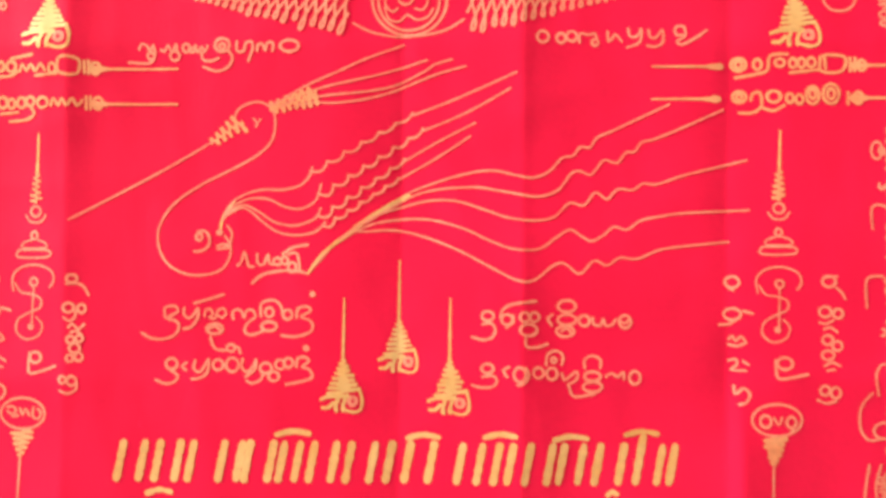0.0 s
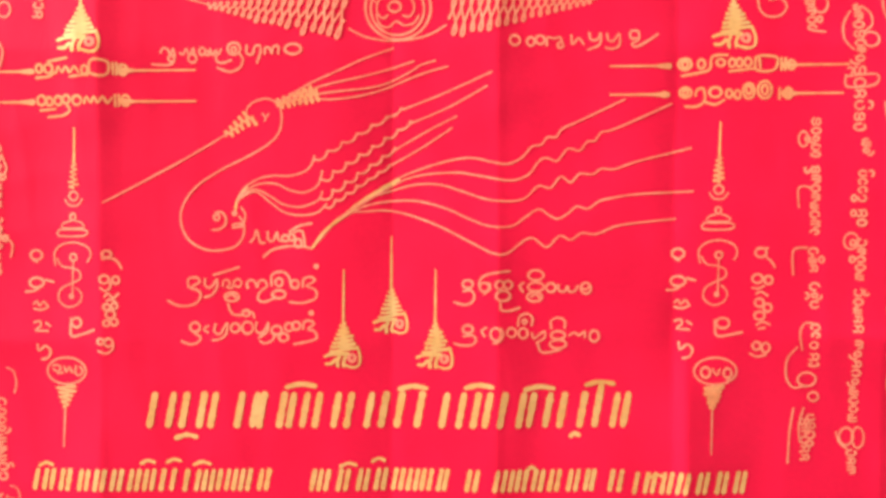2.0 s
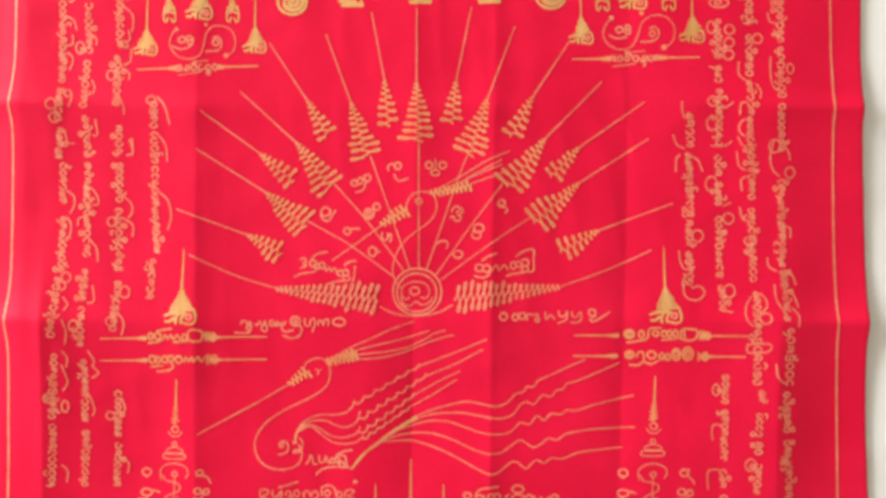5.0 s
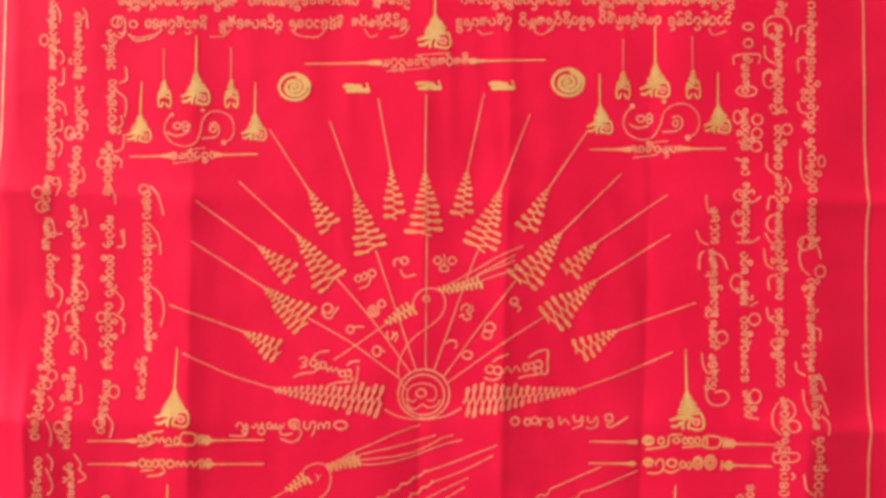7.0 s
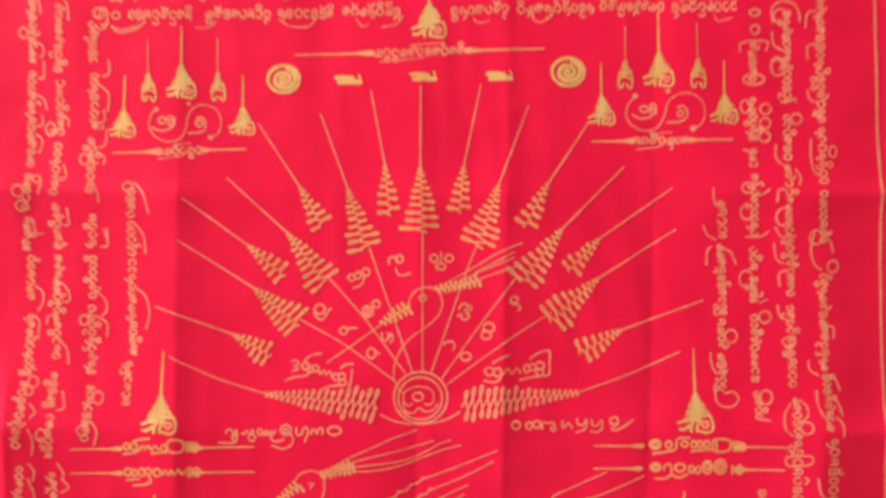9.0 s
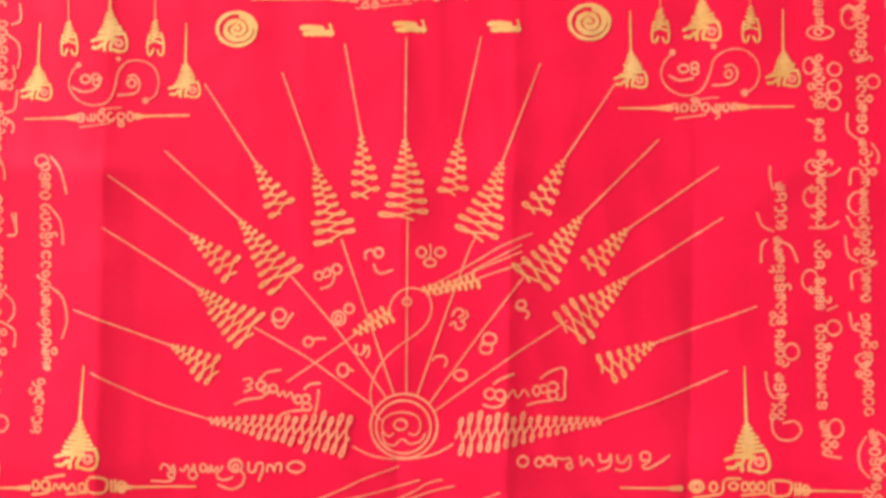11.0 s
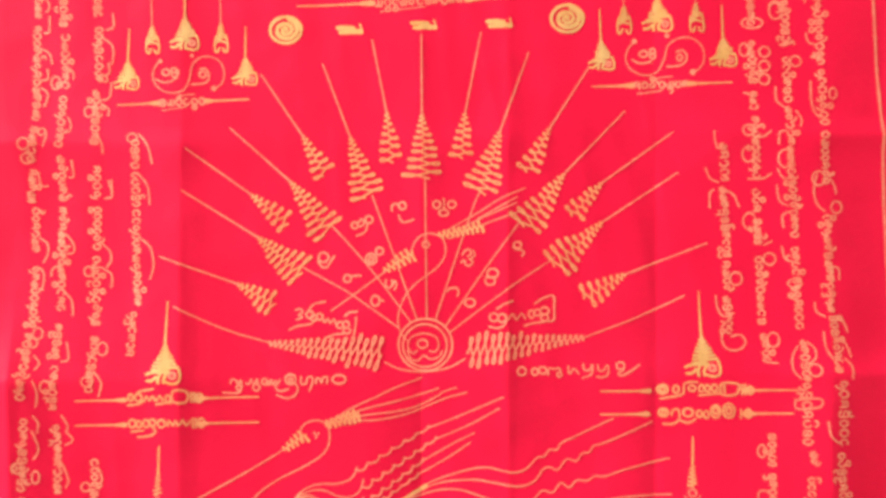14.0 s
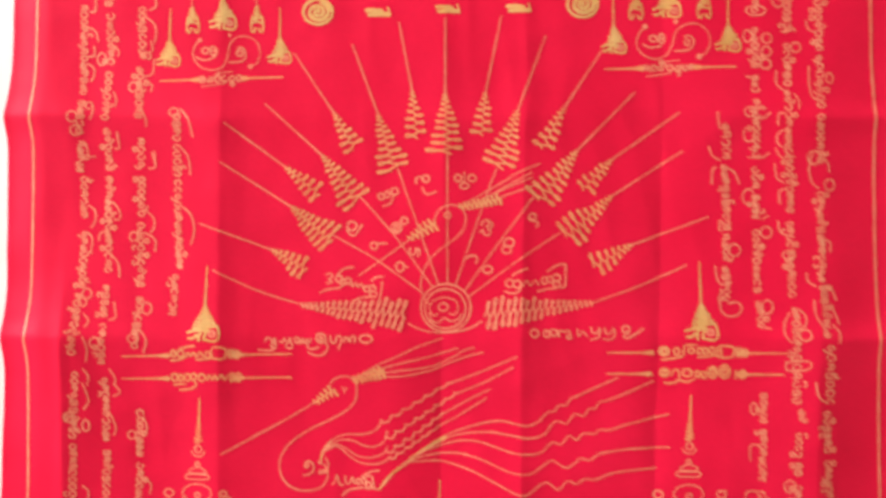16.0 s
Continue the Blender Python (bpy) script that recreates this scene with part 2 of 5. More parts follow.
# ---- gold print: flat strokes that follow the cloth ----
class Ink:
    """Collects strokes for one printed part."""
    layer = 0

    def __init__(self):
        self.verts, self.faces = [], []

    def put(self, x, y, lift):
        self.verts.append((x / 1000, y / 1000, lie(x, y) / 1000 - LOW + 0.0004 + lift / 1000))
        return len(self.verts) - 1

    def stroke(self, pts, w0, w1=None, caps=True):
        w1 = w0 if w1 is None else w1
        Ink.layer += 1
        lift = 0.15 + 0.008 * (Ink.layer % 17)
        n = len(pts)
        before = None
        for i, (x, y) in enumerate(pts):
            (ax, ay), (bx, by) = pts[max(i - 1, 0)], pts[min(i + 1, n - 1)]
            dx, dy = bx - ax, by - ay
            d = math.hypot(dx, dy) or 1.0
            dx, dy = dx / d, dy / d
            w = (w0 + (w1 - w0) * i / max(n - 1, 1)) / 2 * (1 + 0.3 * noise.noise(Vector((x / 1.7, y / 1.7, 0.4))))
            up = lift + 0.0004 * i
            pair = (self.put(x - dy * w, y + dx * w, up), self.put(x + dy * w, y - dx * w, up))
            if before:
                self.faces.append((before[0], before[1], pair[1], pair[0]))
            if caps and i in (0, n - 1):
                way = -1 if i == 0 else 1
                fan = [self.put(x - dy * w * math.cos(a) + way * dx * w * math.sin(a), y + dx * w * math.cos(a) + way * dy * w * math.sin(a), up) for a in (0.8, 1.57, 2.34)]
                self.faces.append((pair[0], *fan, pair[1]) if way < 0 else (pair[1], *reversed(fan), pair[0]))
            before = pair
        return self

    def part(self, name, parent=None, ink=None):
        return part(name, self.verts, self.faces, ink or GOLD, parent or cloth)


def curve(pts, step=0.9):
    """A smooth run of points through the given ones (centripetal in spirit, evenly stepped)."""
    if len(pts) == 2:
        pts = [pts[0], ((pts[0][0] + pts[1][0]) / 2, (pts[0][1] + pts[1][1]) / 2), pts[1]]
    out = []
    for i in range(len(pts) - 1):
        p0, p1, p2, p3 = pts[max(i - 1, 0)], pts[i], pts[i + 1], pts[min(i + 2, len(pts) - 1)]
        n = max(2, int(math.dist(p1, p2) / step))
        for q in range(n):
            t = q / n
            out.append(tuple(0.5 * (2 * b + (c - a) * t + (2 * a - 5 * b + 4 * c - d) * t * t + (3 * b - a - 3 * c + d) * t ** 3) for a, b, c, d in zip(p0, p1, p2, p3)))
    return out + [tuple(pts[-1])]


def coil_points(a, b, turns, amp0, amp1, lean=0.0, cusp=False, dense=1.0, loops=0.0):
    """A line that swings from side to side on its way from a to b; with loops it doubles back at each turn."""
    dx, dy = b[0] - a[0], b[1] - a[1]
    d = math.hypot(dx, dy)
    ux, uy = dx / d, dy / d
    n = turns * 26
    out = []
    for i in range(n + 1):
        t = i / n
        amp = (amp0 + (amp1 - amp0) * t) * (1 + 0.34 * noise.noise(Vector((a[0], a[1], turns * t * 1.3))))
        phase = 2 * math.pi * turns * t ** dense + 0.55 * noise.noise(Vector((b[0], b[1], turns * t)))
        swing = math.sin(phase)
        if cusp:
            swing = 0.6 - 1.2 * abs(math.sin(math.pi * turns * t)) ** 0.8
        pitch = d * t ** (1 - dense) / (2 * math.pi * turns * dense)
        along = d * t + lean * amp * swing + loops * pitch * math.sin(2 * phase)
        out.append((a[0] + ux * along - uy * amp * swing, a[1] + uy * along + ux * amp * swing))
    return out


def line(name, pts, width, end=None, parent=None):
    return Ink().stroke(curve(pts), width * 0.68, end and end * 0.74).part(name, parent, FINE if max(width, end or 0) < 1.45 else GOLD)


def coil(name, a, b, turns, amp0, amp1, width, lean=0.0, cusp=False, dense=1.0, loops=0.0, parent=None, ink=None):
    return Ink().stroke(coil_points(a, b, turns, amp0, amp1, lean, cusp, dense, loops), width * 0.9).part(name, parent, FINE if cusp else ink or BODY)


def oval(c, rx, ry, start=0.0, turn=1.0):
    return [(c[0] + rx * math.cos(2 * math.pi * (start + turn * i / 40)), c[1] + ry * math.sin(2 * math.pi * (start + turn * i / 40))) for i in range(41)]


def ring(name, c, rx, ry, width, parent=None):
    return Ink().stroke(oval(c, rx, ry), width * 0.9, caps=False).part(name, parent, FINE)


def dot(c, r):
    return Ink().stroke(oval(c, r * 0.42, r * 0.42), r * 0.8, caps=False).part("dot", ink=FINE)


def disc(c, rx, ry):
    """A round seal: a broad rim round a spiral that nearly fills it."""
    rim = Ink().stroke(oval(c, rx * 0.94, ry * 0.94), 2.0, 1.5, caps=False).part("seal_rim")
    pts = []
    for i in range(121):
        a, r = 2 * math.pi * 2.2 * i / 120, 0.05 + 0.7 * i / 120
        pts.append((c[0] + rx * r * math.cos(a), c[1] + ry * r * math.sin(a)))
    Ink().stroke(pts, 2.0, 2.45).part("seal_spiral", rim)


def dash_mark(x, y):
    """A short printed mark: two broad dashes that run together and a small upright at the end."""
    mark = Ink().stroke(curve([(x - 6.9, y + 1.5), (x - 2.4, y + 1.6), (x + 2.2, y + 1.0)]), 2.3, 2.7).part("dash_mark")
    Ink().stroke(curve([(x - 5.4, y - 1.2), (x + 0.5, y - 0.9), (x + 6.4, y - 0.9)]), 2.4, 2.9).part("dash", mark)
    line("upright", [(x + 5.9, y + 3.2), (x + 6.6, y + 1.0), (x + 6.9, y - 1.4)], 1.5, parent=mark)


def ray(tip, neck, base, amp, turns, stem=None):
    """A ray of the fan: a thin tip, a coil that widens, and for the long ones a stem to the hub."""
    body = coil("printed_ray", neck, base, round(turns * 1.2), 0.7, amp * 1.06, 1.15, lean=0.08, dense=0.74, loops=1.7)
    line("ray_tip", [tip, neck], 1.05, 1.3, parent=body)
    if stem:
        line("ray_stem", stem, 1.1, parent=body)


def stupa(tip, base, width, narrow=False):
    """A small spire: a needle over a widening coil, a round lobe and a low fringe at its foot."""
    tall = tip[1] - base[1]
    width *= 0.92
    k = max(0.6, min(1.0, width / 17))

    def at(u, v):
        return (base[0] + u * width + (tip[0] - base[0]) * v, base[1] + v * tall)
    if narrow:
        body = coil("printed_spire", at(0.0, 0.45), at(0.0, 0.2), 5, 0.7, width * 0.38, 1.25 * k + 0.1, ink=GOLD)
        line("spire_foot", [at(-0.34, 0.25), at(-0.42, 0.12), at(-0.38, 0.01), at(-0.22, 0.0), at(-0.1, 0.07)], 1.5, parent=body)
        line("spire_foot", [at(0.36, 0.28), at(0.48, 0.14), at(0.44, 0.01), at(0.26, 0.0), at(0.14, 0.06)], 1.5, parent=body)
        line("spire_bar", [at(-0.34, 0.15), at(0.0, 0.18), at(0.36, 0.15)], 1.5, parent=body)
        line("spire_tip", [at(0, 1), at(0, 0.43)], 0.85, 1.25 * k, parent=body)
        return
    body = coil("printed_spire", at(0.0, 0.45), at(0.05, 0.15), 7, 0.6, width * 0.42, (1.7 if width > 16 else 1.5) * k, loops=0.8, ink=GOLD)
    line("spire_tip", [at(0, 1), at(0, 0.7), at(0, 0.42)], 0.85, 1.8 * k, parent=body)
    line("spire_lobe", [at(0.06, 0.01), at(0.3, -0.015), at(0.47, 0.01), at(0.5, 0.1), at(0.42, 0.2)], 1.9 * k, parent=body)
    ring("spire_loop", at(0.27, 0.085), width * 0.09, tall * 0.036, 1.9 * k, parent=body)
    line("spire_fringe", [at(-0.52, 0.1), at(-0.32, 0.125), at(0.14, 0.13)], 2.2 * k, 2.8 * k, parent=body)
    line("spire_fringe", [at(-0.48, 0.025), at(-0.34, 0.025), at(-0.22, 0.07)], 2.4 * k, parent=body)
    line("spire_tooth", [at(-0.1, 0.1), at(-0.15, 0.05), at(-0.14, 0.0)], 2.6 * k, parent=body)
    line("spire_tooth", [at(0.08, 0.1), at(0.03, 0.05), at(0.03, 0.0)], 2.4 * k, parent=body)


def along(pts):
    """Returns the length of a run of points and a function that places a spot on it, s along and v across."""
    runs = list(zip(pts[:-1], pts[1:]))

    def place(s, v):
        for a, b in runs:
            d = math.dist(a, b)
            if s <= d or (a, b) == runs[-1]:
                ux, uy = (b[0] - a[0]) / d, (b[1] - a[1]) / d
                return (a[0] + ux * s - uy * v, a[1] + uy * s + ux * v)
            s -= d
    return sum(math.dist(a, b) for a, b in runs), place


def bent_bars(pts, height, marks, rng, cell):
    """Small bent bars in place of writing along a line of points: yields each bar's own run of points."""
    total, place = along(pts)
    h, s = height, 0.0

    def bent(s0, v0, rs, rv, start, turn):
        n = max(6, int(16 * abs(turn)))
        return [place(s0 + rs * math.cos(2 * math.pi * (start + turn * i / n)), v0 + rv * math.sin(2 * math.pi * (start + turn * i / n))) for i in range(n + 1)]
    while s < total - 0.3 * h:
        wide = min(h * cell * rng.uniform(0.85, 1.2), total - s)
        mid, rs, rv = s + wide / 2, wide * 0.37, h * rng.uniform(0.3, 0.4)
        way, lean = rng.choice((-1, 1)), rng.random()
        kind = rng.random()
        if kind < 0.4:
            yield bent(mid, 0.0, rs, rv, lean, way * rng.uniform(0.72, 0.98))
        elif kind < 0.66:
            yield bent(mid - rs * 0.5, 0.0, rs * 0.55, rv, 0.0 if way > 0 else 0.5, 0.62)
            yield bent(mid + rs * 0.5, 0.0, rs * 0.55, rv, 0.0 if way > 0 else 0.5, 0.62)
        elif kind < 0.84:
            yield bent(mid, rv * 0.45, rs * 0.9, rv * 0.55, lean, way * 0.9)
            yield bent(mid, -rv * 0.6, rs * 0.9, rv * 0.5, 0.5 if way > 0 else 0.9, 0.6)
        else:
            yield bent(mid - rs * 0.2, 0.0, rs * 0.7, rv * 0.75, lean, 0.95)
            yield bent(mid + rs * 0.3, -way * rv * 0.6, rs, rv * 1.2, 0.75 if way > 0 else 0.0, 0.3)
        if rng.random() < marks:
            yield bent(mid, h * rng.choice((0.66, -0.68)), h * 0.24, h * 0.2, rng.random(), rng.choice((0.55, 0.9)))
        s += wide + 0.05 * h


def row(pts, height, weight, marks, seed, cell=0.7):
    """One line of small writing, too fine to pick apart, as bent bars."""
    ink = Ink()
    for run in bent_bars(pts, height * 1.08, marks, random.Random(seed), cell):
        ink.stroke(run, weight)
    return tagged(ink.part("inscription", ink=FINE), kind="stuff")


def sign(*strokes, weight=1.05, paint=None):
    """A single printed sign: each stroke a run of points, or a ring as centre and radii."""
    ink = Ink()
    for st in strokes:
        if isinstance(st, tuple):
            ink.stroke(oval(st[:2], *st[2:], start=0.1, turn=0.98), weight * 1.07)
        else:
            ink.stroke(curve(st), weight)
    return ink.part("printed_sign", ink=paint or FINE)


def tail(stroke):
    """A loose hook or ring beside a column of writing."""
    if isinstance(stroke, tuple):
        return Ink().stroke(oval(stroke[:2], *stroke[2:], start=0.1, turn=0.97), 0.95).part("hook_line", ink=FINE)
    return Ink().stroke(curve(stroke), 0.95).part("hook_line", ink=FINE)


def letter(x, wide, y, tall, weight=3.1):
    """One large letter as one or two plain leaning bars."""
    lean = 0.16 * tall
    foot, head = y - tall / 2 + weight / 2, y + tall / 2 - weight / 2
    for at in (x + weight / 2, x + wide - weight / 2) if wide > 2.4 * weight else (x + wide / 2,):
        Ink().stroke(curve([(at, foot), (at + lean, head)]), weight).part("letter_bar")


def accent(x, wide, y, weight=2.2):
    Ink().stroke(curve([(x, y - 0.8), (x + wide / 2, y + 0.6), (x + wide, y - 0.4)]), weight).part("letter_bar")


def spindle(a, b, m0, m1, height, band=True):
    """A long needle with pointed ends and, unless its signs come singly, a band of bent bars in the middle."""
    def at(t, v=0.0):
        dx, dy = b[0] - a[0], b[1] - a[1]
        d = math.hypot(dx, dy)
        return (a[0] + dx * t - dy / d * v, a[1] + dy * t + dx / d * v)
    needles = []
    for tip, near, inner in ((0.0, m0, m0 + 0.05), (1.0, m1, m1 - 0.05)):
        ink = Ink()
        mid = tip + (near - tip) * 0.5
        ink.stroke(curve([at(tip), at(mid)]), 0.8, 1.0, caps=False)
        ink.stroke(curve([at(mid), at(near)]), 0.85, height * 0.24, caps=False)
        ink.stroke(curve([at(near), at(inner)]), height * 0.32, height * 0.6)
        needles.append(ink.part("printed_spindle" if not needles else "needle", needles[0] if needles else None, BODY))
    body = needles[0]
    if not band:
        return
    ink = Ink()
    for run in bent_bars([at(m0 + 0.055), at(m1 - 0.055)], height * 0.95, 0.3, random.Random(int(abs(a[0]) * 10 + abs(a[1]))), 0.8):
        ink.stroke(run, 1.15)
    tagged(ink.part("inscription", body, FINE), kind="stuff")
    line("flourish", [at(m0 + 0.08, -height * 0.85), at(m0 + 0.18, -height * 0.7), at(m0 + 0.26, -height * 0.55)], 0.9, parent=body)
    line("flourish", [at(m0 + 0.2, height * 0.6), at(m0 + 0.27, height * 0.75), at(m0 + 0.33, height * 0.8)], 0.9, parent=body)


# ---- printed border ----
def border(pts):
    return Ink().stroke(curve(pts), 1.35).part("border_line", ink=FINE)


for side in (-1, 1):
    border([(border_x(side, y), y) for y in range(-262, 285, 6)])
for y in (278, -262):
    border([(border_x(-1, y) + i * 26, y) for i in range(20)] + [(border_x(1, y), y)])

# flowing line figure in the lower half
line("long_stroke", [(-139.4, -91.4), (-119.1, -80.6), (-100.3, -70.5), (-80.9, -59.1)], 1.2)
coil("knot_coil", (-81.4, -59.7), (-69, -50.7), 5, 1.3, 4.3, 1.4, loops=1.3)
line("curl_line", [(-69.9, -54.9), (-71.7, -49.1), (-69, -44.8), (-62, -42.7), (-56.7, -45.4), (-54.9, -51), (-56.3, -58.5), (-61.4, -64.1), (-71.4, -69.9), (-84.8, -76.5), (-96.2, -84.4), (-102.5, -93.8), (-102.8, -102.3), (-98.9, -109.6), (-91.7, -113.7), (-84.2, -114.2), (-77.2, -112.1), (-73.7, -107.3), (-73.4, -102), (-75.5, -98.2)], 1.2)
line("small_mark", [(-64, -49.6), (-62.4, -51.3), (-61, -49.7)], 1.2)
line("small_mark", [(-62.4, -51.3), (-62.9, -53.1)], 1.2)
coil("knot_coil", (-56.7, -46), (-38, -40.2), 7, 1.9, 3.5, 1.5, loops=1.3)
coil("knot_coil", (-57.2, -44.4), (-38.5, -38.1), 6, 1.3, 2.4, 1.2)
dot((-77.8, -96.6), 1.6)
line("plume_line", [(-45.1, -44.1), (-38.1, -43.0), (-31.1, -43.2), (-19.4, -41.8), (-7.8, -38.8), (3.8, -34.2), (13.1, -30.7), (23.8, -27.9)], 1.1)
line("plume_line", [(-47.4, -45.1), (-39.0, -41.1), (-28.8, -39.5), (-17.1, -38.3), (-5.5, -35.8), (6.2, -30.2), (10.8, -27.2), (17.8, -25.1)], 1.1)
line("plume_line", [(-52.1, -44.6), (-45.1, -40.4), (-38.1, -37.6), (-31.1, -35.7), (-17.1, -32.5), (-5.5, -29.5), (7.8, -25.3)], 1.1)
line("plume_line", [(-57.2, -44.1), (-52.1, -41.8), (-45.1, -37.6), (-38.1, -34.1), (-28.8, -30.1), (-17.2, -24.7), (-2.0, -19.2)], 1.1)
line("stem_line", [(-77.6, -97.1), (-77, -92.3), (-75.1, -87.8), (-71.5, -83.8)], 1.7, end=0.9)
line("plume_line", [(-76.5, -91.8), (-73.7, -85.4), (-67, -80.8), (-59.7, -79), (-51.7, -79.1), (-44.2, -77), (-40.4, -72.7), (-39.6, -69.8)], 1.1)
coil("scallop_line", (-39.9, -72.2), (2, -47.6), 6, 1.9, 1.1, 1.1, cusp=True)
line("plume_line", [(2, -47.9), (14.9, -43.2), (29.6, -37.1), (44.6, -30.6)], 1.1)
line("plume_line", [(-76.5, -91.8), (-73.2, -86.7), (-66.5, -83), (-58.2, -82.8), (-51, -86), (-44.3, -86.9), (-38.1, -83.4), (-35.9, -76.7)], 1.1)
coil("scallop_line", (-36.2, -81.8), (6.3, -54), 7, 2.4, 1.1, 1.1, cusp=True)
line("plume_line", [(6.3, -54.3), (24.2, -46.9), (42.1, -37.2)], 1.1)
line("plume_line", [(-75.4, -89.6), (-68.4, -85.4), (-61.7, -88.1), (-55, -92.4), (-46.5, -93.8), (-38.4, -90.9), (-36, -86.6)], 1.1)
coil("scallop_line", (-36.3, -90.9), (-1.3, -66.5), 6, 2.4, 1.1, 1.1, cusp=True)
line("plume_line", [(-1.3, -66.8), (13.5, -58.3), (27.7, -51.2)], 1.1)
line("plume_line", [(-74.8, -89.6), (-67.8, -86.5), (-60.4, -91.9), (-54.3, -96.2), (-46.5, -97.8), (-38.5, -96.5), (-34.1, -92.5)], 1.1)
coil("scallop_line", (-34.7, -94.7), (-4, -74.5), 6, 1.6, 0.8, 1.1, cusp=True)
line("plume_line", [(-4, -74.5), (10.7, -66.3), (25.5, -56.8)], 1.1)
line("stem_line", [(-41, -113.4), (-35.1, -105.4), (-25.1, -97.4), (-13.5, -88.9), (-0.1, -81.5)], 1.4, end=3.0)
line("wave_line", [(-17.5, -92.1), (-1.4, -81.2), (12, -75.7), (25.4, -72), (34.8, -71), (44.1, -72.9), (51.3, -74), (58, -71.4), (63.4, -65.8), (67.7, -65), (70.9, -61.3), (74.9, -61.4), (77.9, -57.4), (84.3, -54.5), (95, -49.5), (107.5, -43.7)], 1.2)
line("wave_line", [(-17.5, -92.6), (4, -80.7), (25.4, -77.9), (38.8, -79.6), (52.7, -81.8), (61.5, -79.2), (66.9, -72.5), (70.6, -71.2), (74.9, -72.8), (77.6, -70.2), (80.8, -66.7), (86.1, -67.8), (89.6, -63.6), (93.4, -63.1), (96.3, -59.3), (101.6, -58), (113.7, -53), (129.7, -45.9)], 1.2)
line("wave_line", [(-28.3, -99.5), (-14.9, -90.5), (-1.4, -85.8), (9.3, -83.4), (20, -83.7), (30.7, -87), (41.4, -90.6), (52.6, -91.7), (60.1, -90.1), (66.3, -84.5), (72.2, -85.4), (77, -80.1), (81.8, -82.8), (86.1, -78.8), (92.3, -79.1), (96.6, -76.4), (102.4, -76.7), (113.7, -73), (139.3, -66.8)], 1.2)
line("wave_line", [(-31, -102.2), (-17.6, -94.2), (-4.1, -91.4), (9.2, -91.4), (22.6, -95), (33.3, -99.9), (43.2, -103.4), (53.4, -103.5), (60.1, -99.2), (66.3, -95.5), (70.8, -97.9), (75.1, -100.1), (80.2, -97.7), (84.5, -94.3), (89.8, -95.4), (95.5, -91.7), (103, -90.1), (113.7, -88.6), (139.9, -87.4)], 1.2)
line("wave_line", [(-41, -113.4), (-26.2, -98.2), (-14.9, -96.1), (-4.2, -95.9), (6.5, -98.4), (19.9, -103.6), (33.3, -110.6), (44, -116), (51.2, -116.3), (59.5, -110.2), (64.1, -109.4), (70.2, -113.5), (76.2, -108.2), (81.5, -110.1), (86.9, -106.9), (93.6, -107.5), (103, -103.8), (113.7, -102.2), (131.6, -100.4)], 1.2)

# three small spires under the figure
stupa((-3.5, -108.3), (-4, -153.4), 16.6)
stupa((-26.1, -123.7), (-27, -169.5), 17.7)
stupa((17.4, -123.9), (16.8, -170.3), 17.7)


# two large bottom lines of lettering, kept as plain bars
for x, wide, y in ((-120.5, 11.9, -189.9), (-105.4, 11.4, -190), (-91.7, 15.7, -190.1), (-72.4, 4.3, -190.2), (-68.6, 12.7, -190.2), (-54.6, 9.6, -190.3), (-42.2, 12.1, -190.4), (-27.1, 12.7, -190.5), (-11.9, 5.6, -190.6), (-3.1, 12.7, -190.6), (18.3, 11.1, -190.8), (33.2, 8.6, -190.8), (45.8, 12.1, -190.9), (59.6, 11.1, -191), (74.4, 12.7, -191.1), (99.7, 8.1, -191.2)):
    letter(x, wide, y, 17.6)
letter(90.9, 3.6, -189.1, 21.4)
for x, wide, y in ((-53.6, 13.2, -178.6), (-0, 12.7, -180), (31.6, 12.4, -179.4), (59.9, 13.2, -180.4), (-106.3, 9.4, -202.5), (81.5, 3.6, -202.8), (89.1, 12.7, -178.4)):
    accent(x, wide, y)
rng = random.Random(11)
for x, end, y in ((-176.3, -105.3, -223.3), (-104, -61.9, -223.7), (-56.7, -55.8, -224), (-43.5, 22.5, -224.1), (30.5, 38.2, -224.5), (43.7, 92.6, -224.6), (98.7, 106.4, -224.9), (110.5, 165.5, -226.4)):
    while x < end - 2:
        wide = min(rng.uniform(6.5, 9.5), end - x)
        letter(x, wide - 1.2, y, 11.0, 2.2)
        x += wide
for x, wide, y in ((-172.6, 6.1, -215.9), (-123, 6.1, -214.5), (-110.7, 6.1, -214.1), (-98.3, 7.7, -215.5), (-28.2, 7.2, -216.7), (-13.1, 5.5, -214.6), (61.1, 2.8, -218.6), (118.8, 7.2, -223.1)):
    accent(x, wide, y, 1.6)

# signs between the rays
sign([(-54.5, 50.8), (-56.4, 52.9), (-58.7, 53.1), (-60.5, 51.3), (-60.2, 48.7), (-58.1, 47.6), (-55.8, 48.4), (-54.5, 50.8)], [(-60.8, 48.1), (-58.6, 45), (-55.8, 44.8), (-53.5, 48.2), (-51.4, 51.1)])
sign((-39.5, 68.6, 1.8, 1.8), [(-37.7, 69.7), (-35.4, 72.3), (-34.1, 69.2), (-36.7, 67.9)], (-31.2, 71.8, 2.1, 2.1), [(-32.2, 68.7), (-33.8, 64.5), (-38.4, 62.6)])
sign((-30.2, 49.1, 3.1, 3.1), (-30.2, 48.9, 1.3, 1.6), (-25.3, 53.6, 2.1, 2.1))
sign((-44, 38.1, 2.1, 2.1), [(-41.9, 39.2), (-39.3, 39.7), (-36.2, 39.7)])
